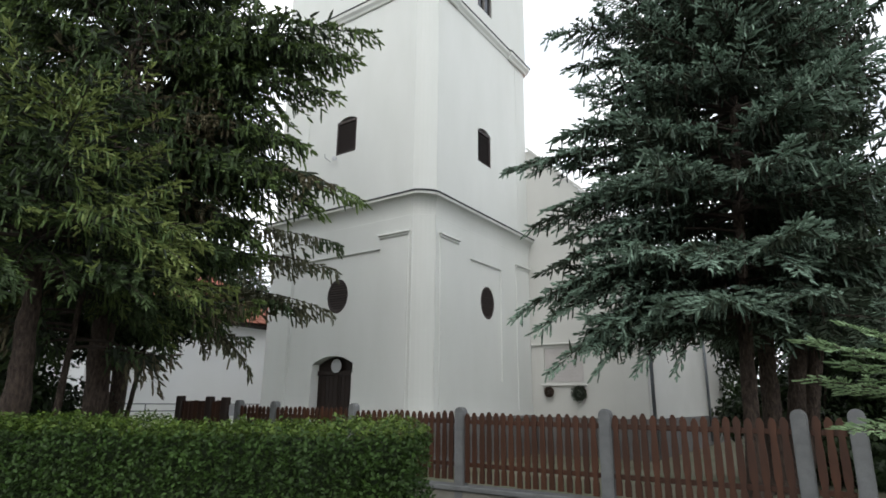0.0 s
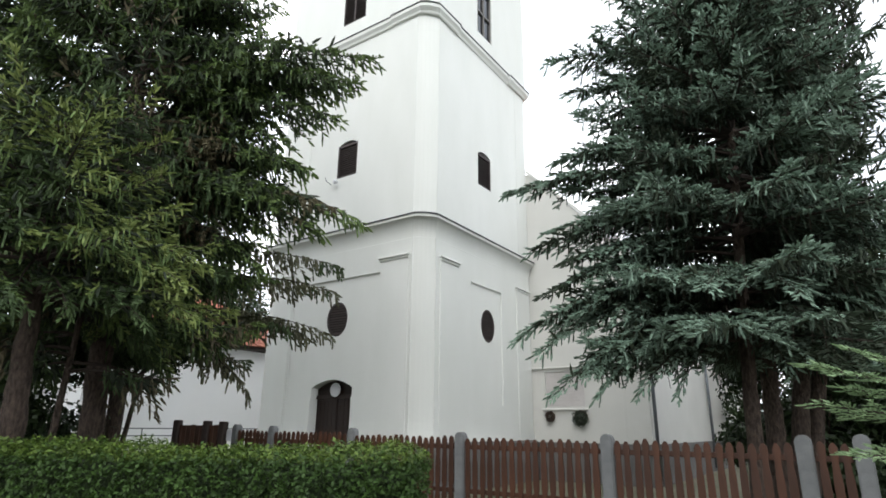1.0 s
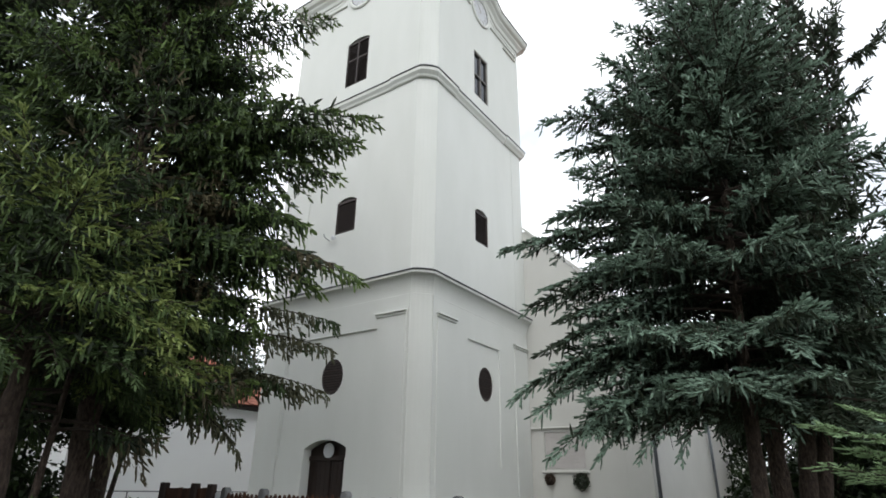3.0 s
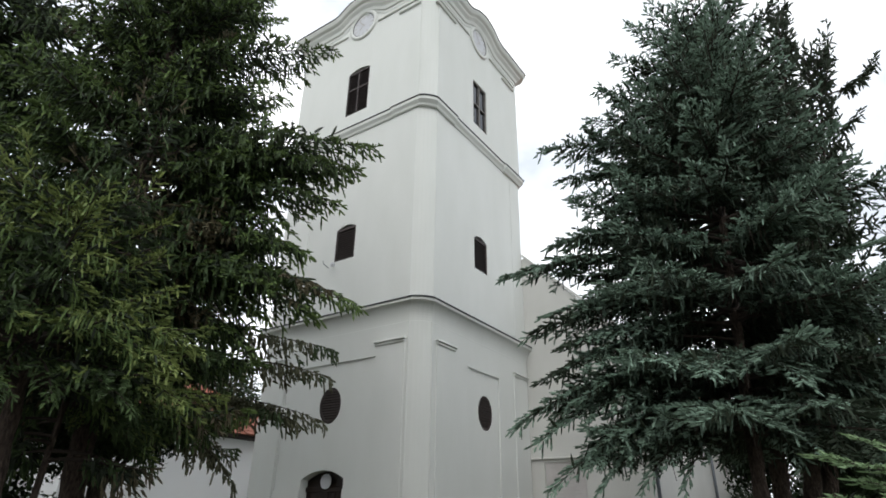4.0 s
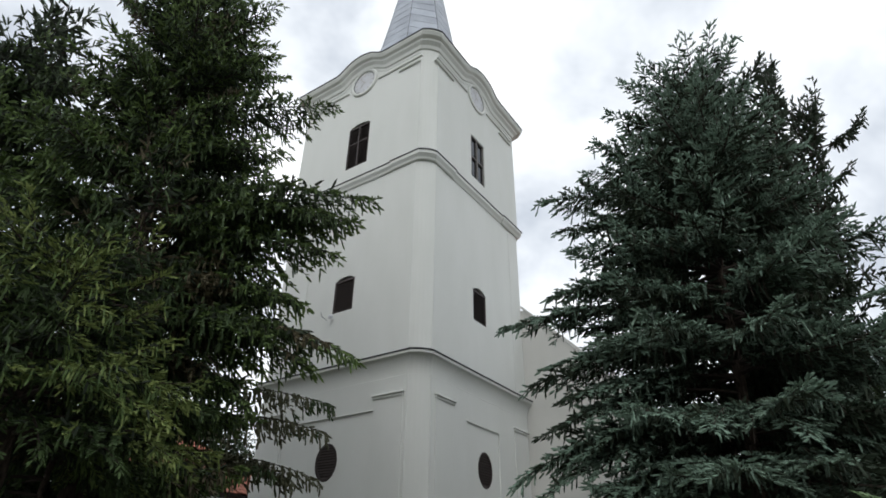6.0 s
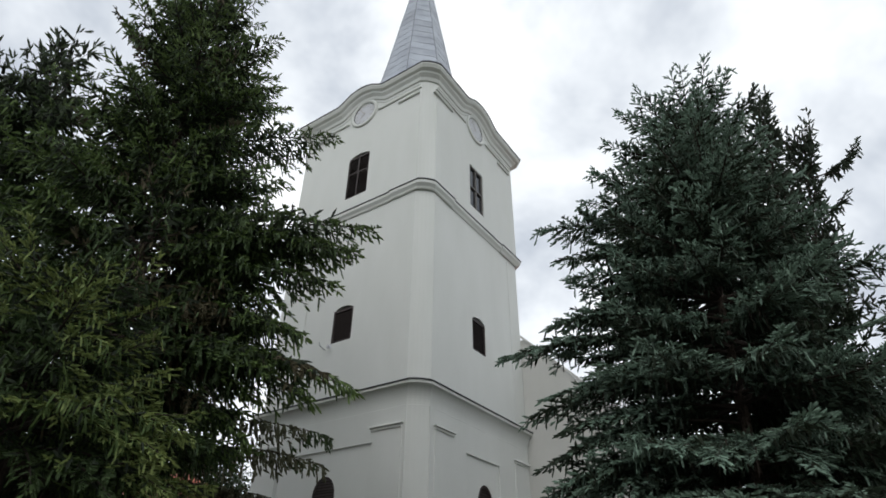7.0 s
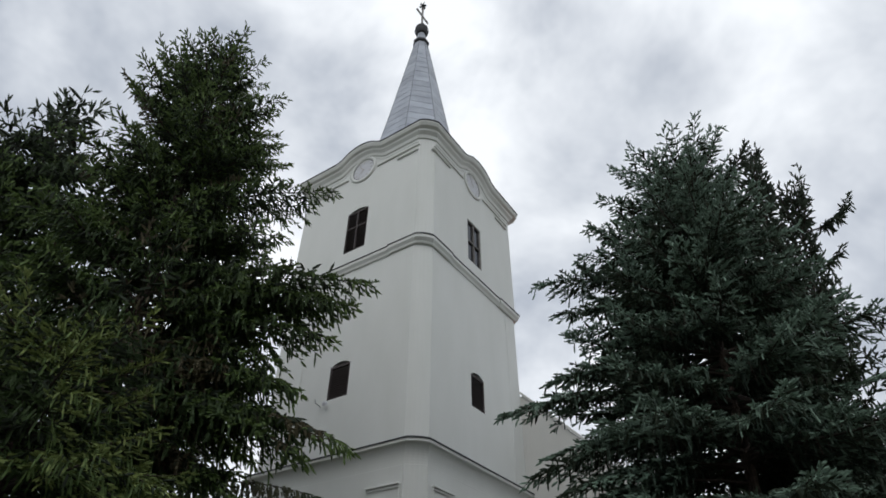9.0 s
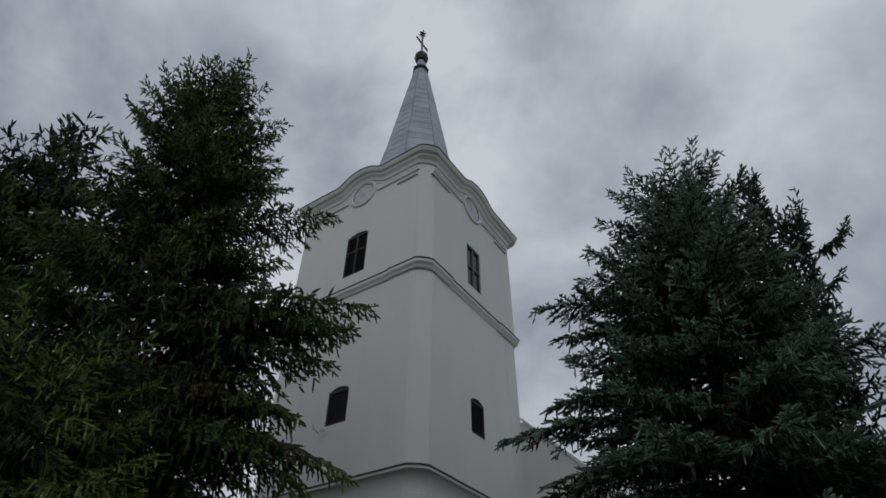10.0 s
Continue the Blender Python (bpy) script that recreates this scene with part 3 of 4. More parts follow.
def build_corner_beads():
    """Rounded plaster beads along the cut front corner."""
    for h, c, z0, z1 in ((H1, 0.47, 0.6, E0 + 5.15), (H2, 0.46, E0 + 5.7, E0 + 12.6), (H3, 0.46, E0 + 13.0, E0 + 17.9)):
        if h != H2:
            for x, y in ((h - c, -h), (h, -h + c)):
                part("corner_bead", tubes(bmesh.new(), [[((x, y, z0), 0.02), ((x, y, z1), 0.02)]], 10), M_PLASTER, tower)
        else:
            part("corner_band", box(bmesh.new(), h - 0.006, h + 0.022, -h + c, -h + c + 0.26, z0, z1, 0.012), M_PLASTER, tower)
            part("corner_band", box(bmesh.new(), h - c - 0.28, h - c, -h - 0.022, -h + 0.006, z0, z1, 0.012), M_PLASTER, tower)


part("socle", carve(sweep([(H1 + 0.19, -0.1), (H1 + 0.19, 1.14), (H1 + 0.06, 1.2)], 0.47, 0.2), [front_cut(DOORWAY, H1, 0.5, -0.06), sweep([(H1 - 0.05, -0.3), (H1 - 0.05, 1.5)], 0.47, 0.2)]), M_SOCLE, tower, "grey cement socle")
build_tower_walls()
build_corner_beads()
build_mouldings()
build_openings()
build_spire()


# ---- nave ----
def build_nave():
    nave = thing("church_nave", TOWER, "whitewashed church nave adjoining the tower", "church")
    y0 = 3.12
    x1 = 7.22
    def gable(x):
        a = abs(x)
        return E0 + 9.45 - (a - 3.3) * 0.98 if a > 3.3 else E0 + 9.5
    pts_ = [(-x1, -0.1), (x1, -0.1), (x1, E0 + 5.5), (3.4, gable(3.4)), (-3.4, gable(3.4)), (-x1, E0 + 5.5)]
    cut = [prism(bmesh.new(), rect(3.76, 5.17, E0 + 0.68, E0 + 1.84), "y", y0 - 0.3, y0 + 0.06)]
    part("west_wall", carve(prism(bmesh.new(), pts_, "y", y0, y0 + 0.7), cut), M_PLASTER2, nave, "whitewashed gable wall beside the tower")
    for s in (1, -1):
        part("side_wall", box(bmesh.new(), min(s * x1, s * (x1 - 0.6)), max(s * x1, s * (x1 - 0.6)), y0 + 0.7, y0 + 20, -0.1, E0 + 4.9), M_PLASTER2, nave)
        bm = bmesh.new()
        prism(bm, [(s * (x1 + 0.35), E0 + 4.75), (s * (x1 + 0.35), E0 + 4.95), (0, E0 + 11.6), (0, E0 + 11.4)], "y", y0 + 0.7, y0 + 20.2)
        part("roof", bm, M_TILE, nave, "red tiled nave roof")
    part("back_wall", box(bmesh.new(), -x1 + 0.6, x1 - 0.6, y0 + 19.4, y0 + 20, -0.1, E0 + 4.9), M_PLASTER2, nave)
    for s in (1, -1):
        bm = bmesh.new()
        prism(bm, [(s * 3.32, gable(3.32) + 0.0), (s * 3.32, gable(3.32) + 0.12), (s * (x1 + 0.05), E0 + 5.62), (s * (x1 + 0.05), E0 + 5.5)], "y", y0 - 0.07, y0 + 0.78)
        part("coping", bm, M_PLASTER2, nave)
    part("eaves_ledge", box(bmesh.new(), 3.3, 5.3, y0 - 0.09, y0 + 0.02, E0 + 1.93, E0 + 2.0, 0.02), M_PLASTER2, nave)
    part("plaque_sill", box(bmesh.new(), 3.66, 5.28, y0 - 0.08, y0 + 0.02, E0 + 0.55, E0 + 0.63, 0.02), M_PLASTER2, nave)
    plaque = part("memorial_plaque", box(bmesh.new(), 3.79, 5.14, y0 + 0.035, y0 + 0.055, E0 + 0.70, E0 + 1.82, 0.004), M_STONE, nave, "pale marble memorial plaque with worn lettering")
    for k in range(9):
        z = E0 + 1.66 - 0.1 * k
        w = 0.5 - 0.07 * ((k * 7) % 4)
        part("text_bar", box(bmesh.new(), 4.46 - w, 4.46 + w, y0 + 0.031, y0 + 0.035, z, z + 0.035), M_LETTER, plaque)
    # corner strip, seam and downpipe
    part("corner_strip", box(bmesh.new(), x1 - 0.75, x1 + 0.02, y0 - 0.04, y0 + 0.02, -0.1, E0 + 5.4, 0.01), M_PLASTER2, nave)
    pipe = part("downpipe", tubes(bmesh.new(), [[((x1 + 0.12, y0 + 0.1, 0.1), 0.055), ((x1 + 0.12, y0 + 0.1, E0 + 4.6), 0.055)]], 10), M_GALV, nave, "grey galvanised downpipe", True)
    for z in (1.0, 3.0, 5.0):
        part("bracket", box(bmesh.new(), x1 - 0.02, x1 + 0.19, y0 + 0.03, y0 + 0.17, z, z + 0.03, 0.004), M_GALV, pipe)
    part("downpipe", tubes(bmesh.new(), [[((x1 + 0.12, y0 + 8.6, 0.1), 0.055), ((x1 + 0.12, y0 + 8.6, E0 + 4.6), 0.055)]], 10), M_GALV, nave, "grey galvanised downpipe", True)
    part("plinth", box(bmesh.new(), x1 - 0.1, x1 + 0.06, y0 + 0.7, y0 + 20, -0.1, 1.15, 0.02), M_SOCLE, nave)
    part("plinth", box(bmesh.new(), H1 + 0.2, x1 + 0.06, y0 - 0.06, y0 + 0.1, -0.1, 1.15, 0.02), M_SOCLE, nave)


build_nave()


def build_wreath(x, z, r, mat, label, bushy):
    rng = random.Random(int(x * 100))
    m = TOWER @ pose(x, 3.12 - 0.07, z)
    w = thing("wreath", m, label, "wreath", "wreaths under the plaque")
    bm = bmesh.new()
    n = 18
    rings = []
    for i in range(n):
        a = 2 * math.pi * i / n
        rings.append([bm.verts.new(((r * 0.72 + 0.05 * math.cos(2 * math.pi * k / 6)) * math.cos(a), 0.05 * math.sin(2 * math.pi * k / 6), (r * 0.72 + 0.05 * math.cos(2 * math.pi * k / 6)) * math.sin(a))) for k in range(6)])
    for i in range(n):
        for k in range(6):
            bm.faces.new((rings[i][k], rings[(i + 1) % n][k], rings[(i + 1) % n][(k + 1) % 6], rings[i][(k + 1) % 6]))
    part("ring", bm, M_DRYWREATH, w)
    out = []
    for i in range(420 if bushy else 260):
        a, b = rng.uniform(0, 6.283), rng.uniform(-1, 1)
        rr = r * rng.uniform(0.45, 0.95) if not bushy else r * math.sqrt(rng.random()) * 1.0
        p = Vector((rr * math.cos(a), -0.04 - 0.05 * rng.random(), rr * math.sin(a)))
        d = Vector((rng.uniform(-1, 1), rng.uniform(-1, 0.1), rng.uniform(-1, 1))).normalized() * rng.uniform(0.05, 0.11)
        q = d.cross(Vector((rng.uniform(-1, 1), rng.uniform(-1, 1), rng.uniform(-1, 1)))).normalized() * 0.018
        out += [p, p + d * 0.5 + q, p + d, p + d * 0.5 - q]
    raw_mesh("greenery", out, 4, mat, w)


build_wreath(3.95, E0 + 0.36, 0.17, M_DRYWREATH, "small round dried brown wreath on the church wall", False)
build_wreath(5.02, E0 + 0.32, 0.26, M_WREATH, "bushy grey-green wreath on the church wall", True)


# ---- neighbouring building ----
def build_house():
    m = pose(-9.9, 25.5, 0, 0, 0, TA)
    house = thing("neighbour_house", m, "long white rendered house with a red tiled hipped roof", "house")
    # local x runs away along the wall; the wall seen faces -y
    xa, xb, yb, eave = -4.8, 6.5, 9.5, E0 + 3.25
    part("wall", box(bmesh.new(), xa, xb, 0.0, yb, -0.1, eave), M_RENDER, house)
    part("plinth", box(bmesh.new(), xa - 0.03, xb + 0.03, -0.05, yb + 0.05, -0.1, 0.55, 0.02), M_PLINTH, house)
    part("eaves", box(bmesh.new(), xa - 0.5, xb + 0.5, -0.5, yb + 0.5, eave, eave + 0.16, 0.03), M_DOOR, house, "dark brown eaves board")
    ridge = eave + 3.2
    bm = bmesh.new()
    c = [(xa - 0.6, -0.6), (xb + 0.6, -0.6), (xb + 0.6, yb + 0.6), (xa - 0.6, yb + 0.6)]
    v = [bm.verts.new((x, y, eave + 0.17)) for x, y in c]
    r = [bm.verts.new((xa + 4.5, yb / 2, ridge)), bm.verts.new((xb - 4, yb / 2, ridge))]
    for f in ((v[0], v[1], r[1], r[0]), (v[1], v[2], r[1]), (v[2], v[3], r[0], r[1]), (v[3], v[0], r[0]), (v[3], v[2], v[1], v[0])):
        bm.faces.new(f)
    roof = part("roof", bm, M_TILE, house, "red clay tiled hipped roof")
    tile = bmesh.new()
    prism(tile, [(0.0, 0.0), (0.40, 0.0), (0.40, 0.02), (0.0, 0.035)], "x", -0.1, 0.1)
    me = bpy.data.meshes.new("roof_tile")
    tile.to_mesh(me)
    tile.free()
    me.materials.append(M_TILE)
    slope = math.atan2(ridge - eave - 0.17, yb / 2 + 0.6)
    rng = random.Random(5)
    count = 0
    for row in range(14):
        for k in range(24):
            s = row * 0.36
            x = xb + 0.45 - 0.205 * k - (row % 2) * 0.1
            y = -0.62 + s * math.cos(slope)
            if xb + 0.6 - x < (y + 0.6) * 0.98 + 0.1 or count >= 300:
                continue
            t = new("roof_tile", me)
            t.parent = roof
            t.matrix_local = pose(x, y, eave + 0.18 + s * math.sin(slope), math.degrees(slope) + rng.uniform(-0.6, 0.6), 0, rng.uniform(-1, 1))
            count += 1
    # handrail along the wall
    rail = thing("handrail", m @ pose(-0.3, -0.8, 0), "thin pale steel handrail before the white house", "handrail")
    for z in (1.16, 1.42):
        part("rail_bar", tubes(bmesh.new(), [[((-4, 0, z), 0.02), ((6.5, 0, z), 0.02)]], 8), M_GALV, rail)
    for k in range(8):
        part("rail_post", tubes(bmesh.new(), [[((-4 + 1.5 * k, 0, -0.05), 0.022), ((-4 + 1.5 * k, 0, 1.43), 0.022)]], 8), M_GALV, rail)


build_house()

# ---- fence ----
FX, FY = 0.387, 8.75
FDIR = (0.8167, -0.577)
FROT = math.degrees(math.atan2(FDIR[1], FDIR[0]))


def fence_pose(k, z=0.0):
    return pose(FX + FDIR[0] * k, FY + FDIR[1] * k, z, 0, 0, FROT)


def post_mesh(h, w=0.152, d=0.14):
    """Concrete post with a rounded head."""
    bm = bmesh.new()
    n = 8
    head = [(w / 2 * math.cos(math.pi * k / n), h - 0.075 + 0.075 * math.sin(math.pi * k / n)) for k in range(n + 1)]
    prism(bm, [(-w / 2, -0.1), (w / 2, -0.1)] + head, "y", -d / 2, d / 2)
    es = [e for e in bm.edges if abs(abs(e.verts[0].co.y) - d / 2) < 1e-5 and abs(e.verts[0].co.y - e.verts[1].co.y) < 1e-5]
    bmesh.ops.bevel(bm, geom=es, offset=0.015, segments=2, affect="EDGES")
    return bm


def picket_mesh(z0, z1, w=0.088):
    """A board with a pointed head and waisted neck."""
    bm = bmesh.new()
    right = [(w * 0.48, z0), (w * 0.48, z0 + 0.14), (w * 0.34, z0 + 0.20), (w * 0.34, z0 + 0.24), (w * 0.49, z0 + 0.33), (w * 0.48, z1 - 0.36), (w * 0.37, z1 - 0.24), (w * 0.37, z1 - 0.19), (w * 0.5, z1 - 0.09), (w * 0.47, z1 - 0.05), (w * 0.16, z1 - 0.003)]
    prism(bm, right + [(-x, z) for x, z in right[::-1]], "y", -0.055, -0.033)
    return bm


def build_fence():
    rng = random.Random(11)
    fence = thing("picket_fence", fence_pose(0), "brown stained wooden picket fence between grey concrete posts", "fence")
    posts = [(-5.09, 1.60), (-4.05, 1.585), (-2.1, 1.565), (0.0, 1.53), (2.136, 1.535), (4.23, 1.56), (4.72, 1.575)]
    for k, h in posts:
        p = part("post", post_mesh(h), M_CONCRETE, fence)
        p.location.x = k
        p.rotation_euler.z = radians(rng.uniform(-2, 2))
        p.rotation_euler.y = radians(rng.uniform(-0.5, 0.5))
    plinth = part("plinth_wall", box(bmesh.new(), -5.0, 4.7, -0.06, 0.13, -0.1, 0.40, 0.012), M_PLINTH, fence, "low grey concrete plinth")
    part("plinth_cap", box(bmesh.new(), -5.0, 4.7, -0.10, 0.17, 0.40, 0.47, 0.012), M_CONCRETE, fence)
    for (a, ha), (b, hb) in zip(posts, posts[1:]):
        for z in (0.72, 1.30):
            part("rail", box(bmesh.new(), a + 0.085, b - 0.085, -0.033, 0.005, z, z + 0.06, 0.006), M_PICKET, fence)
    meshes = []
    for v in range(4):
        bm = picket_mesh(0.53, 1.455 + 0.008 * v, 0.080 + 0.002 * (v % 3))
        me = bpy.data.meshes.new("picket")
        bm.to_mesh(me)
        bm.free()
        me.materials.append(M_PICKET)
        meshes.append(me)
    for (a, ha), (b, hb) in zip(posts, posts[1:]):
        n = max(3, round((b - a - 0.17) / 0.114))
        for i in range(n):
            x = a + 0.085 + (b - a - 0.17) * (i + 0.5) / n
            q = new("picket", meshes[rng.randrange(4)])
            q.parent = fence
            q.location = (x + rng.uniform(-0.003, 0.003), rng.uniform(-0.003, 0.003), rng.uniform(-0.01, 0.012) + 0.5 * (ha + hb) - 1.545)
            q.rotation_euler = (0, radians(rng.uniform(-0.3, 0.3)), 0)
    # the part that turns back towards the church, of closed boards
    gate = thing("board_fence", pose(FX - FDIR[0] * 5.09, FY - FDIR[1] * 5.09, 0, 0, 0, 158), "dark brown close-boarded fence with timber posts", "fence")
    for k, h in ((0.34, 1.62), (0.73, 1.63), (1.48, 1.64)):
        part("post", box(bmesh.new(), k - 0.075, k + 0.075, -0.07, 0.07, -0.1, h + 0.03, 0.02), M_DOOR, gate)
    for i in range(12):
        x = 0.12 + i * 0.113
        if 0.08 < x < 0.30:
            continue
        part("board", box(bmesh.new(), x, x + 0.108, -0.02, 0.012, 0.05, 1.58 + rng.uniform(-0.008, 0.008), 0.006), M_PICKET, gate)
    part("notice", box(bmesh.new(), 0.12, 0.30, -0.03, -0.024, 1.30, 1.50), M_CLOCK, gate, "small white notice")


build_fence()


# ---- hedge ----
def build_hedge():
    rng = np.random.default_rng(3)
    h = thing("hedge", pose(-0.15, 5.2, 0, 0, 0, 172.5), "clipped green privet hedge beside the road", "hedge")
    L_, D_, H_ = 8.5, 1.0, 1.375
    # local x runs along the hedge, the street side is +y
    # Dark box behind the leaves; the hedge's inner shade is put into its colour.
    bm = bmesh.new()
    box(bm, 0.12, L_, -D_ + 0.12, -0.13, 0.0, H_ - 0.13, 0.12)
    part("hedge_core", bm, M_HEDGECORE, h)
    n = 64000
    area = rng.random(n)
    x = rng.random(n) * L_
    zz = rng.random(n) * H_
    yy = -rng.random(n) * D_
    face = np.where(area < 0.62, 0, np.where(area < 0.95, 1, 2))
    P = np.stack([x, yy, zz], 1)
    N = np.zeros((n, 3))
    f0, f1, f2 = face == 0, face == 1, face == 2
    P[f0, 1] = 0
    N[f0, 1] = 1
    P[f1, 2] = H_
    N[f1, 2] = 1
    P[f2, 0] = 0
    N[f2, 0] = -1
    # rounded shoulders and an uneven clip
    e = 0.13
    q = np.clip(P, [e, -D_ + e, -1], [L_ + 1, -e, H_ - e])
    dv = P - q
    ln = np.linalg.norm(dv, axis=1, keepdims=True)
    P = q + dv / np.maximum(ln, 1e-6) * np.minimum(ln, e)
    N = np.where(ln > 0.02, dv / np.maximum(ln, 1e-6), N)
    wav = 0.02 * np.sin(P[:, :1] * 2.3) + 0.015 * np.sin(P[:, :1] * 5.1 + P[:, 2:] * 4) + 0.012 * np.sin(P[:, 1:2] * 9 + P[:, :1] * 7)
    lump = 0.05 * np.sin(P[:, :1] * 25 + 3 * np.sin(P[:, 2:] * 17)) * np.sin(P[:, 2:] * 27 + 2 * np.sin(P[:, :1] * 13)) + 0.02 * np.sin(P[:, 1:2] * 29 + P[:, :1] * 23)
    depth = rng.random((n, 1)) ** 1.6 * -0.15 + 0.025
    P = P + N * (wav + lump + depth - 0.01)
    # Skylight on the hedge top, with some fresh growth, put into leaf colour.
    paler = (N[:, 2] > 0.5) & (rng.random(n) < 0.7)
    for which, label, mat in ((~paler, "leaves", M_HEDGE), (paler, "young_leaves", M_HEDGELIT)):
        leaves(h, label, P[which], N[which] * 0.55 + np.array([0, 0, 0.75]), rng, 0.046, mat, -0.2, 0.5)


def leaves(parent, name, P, N, rng, size, mat, hang=0.0, slim=0.5):
    """Small pointed leaves, folded along the middle, facing roughly along N."""
    n = len(P)
    d = rng.normal(0, 1, (n, 3)) + np.array([0, 0, 0.4 - hang])
    nn = N + rng.normal(0, 0.55, (n, 3))
    nn /= np.linalg.norm(nn, axis=1, keepdims=True)
    d -= nn * np.sum(d * nn, 1, keepdims=True)
    d /= np.linalg.norm(d, axis=1, keepdims=True)
    s = np.cross(nn, d)
    L_ = size * rng.uniform(0.7, 1.35, (n, 1))
    a = P
    b = P + d * L_ * 0.5 + s * L_ * slim * 0.5 + nn * L_ * 0.1
    c = P + d * L_
    e = P + d * L_ * 0.5 - s * L_ * slim * 0.5 + nn * L_ * 0.1
    ob = raw_mesh(name, np.stack([a, b, c, e], 1), 4, mat, parent)
    ob["kind"] = "stuff"
    return ob


build_hedge()


# ---- conifers ----
def twig_mesh(parent, name, pos, way, up, length, radius, mat):
    """Needled shoots: slender three-sided brushes, pointed at the end."""
    pos, way, up = (np.asarray(a, dtype=np.float64) for a in (pos, way, up))
    n = len(pos)
    way /= np.maximum(np.linalg.norm(way, axis=1, keepdims=True), 1e-6)
    side = np.cross(way, up)
    side /= np.maximum(np.linalg.norm(side, axis=1, keepdims=True), 1e-6)
    nrm = np.cross(side, way)
    length, radius = np.reshape(length, (n, 1)), np.reshape(radius, (n, 1))
    tri = []
    def at(x, rr, a):
        return pos + way * length * x + (side * math.cos(a) + nrm * math.sin(a)) * radius * rr
    for k in range(3):
        a, b = -1.57 + 2.0944 * k, -1.57 + 2.0944 * (k + 1)
        tri.append(np.stack([at(-0.08, 0.66, a), at(-0.08, 0.66, b), at(0.62, 0.74, b)], 1))
        tri.append(np.stack([at(-0.08, 0.66, a), at(0.62, 0.74, b), at(0.62, 0.74, a)], 1))
        tri.append(np.stack([at(0.62, 0.74, a), at(0.62, 0.74, b), at(1.05, 0.0, 0)], 1))
    ob = raw_mesh(name, np.stack(tri, 1), 3, mat, parent)
    ob["kind"] = "stuff"
    return ob


class Foliage:
    def __init__(self):
        self.pos, self.way, self.up, self.size, self.age, self.wood, self.inner = [], [], [], [], [], [], []

    def add(self, pos, way, up, size, age):
        for kept, made in zip((self.pos, self.way, self.up, self.size, self.age), (pos, way, up, size, age)):
            kept.append(made)


ZZ = np.array([0, 0, 1.0])


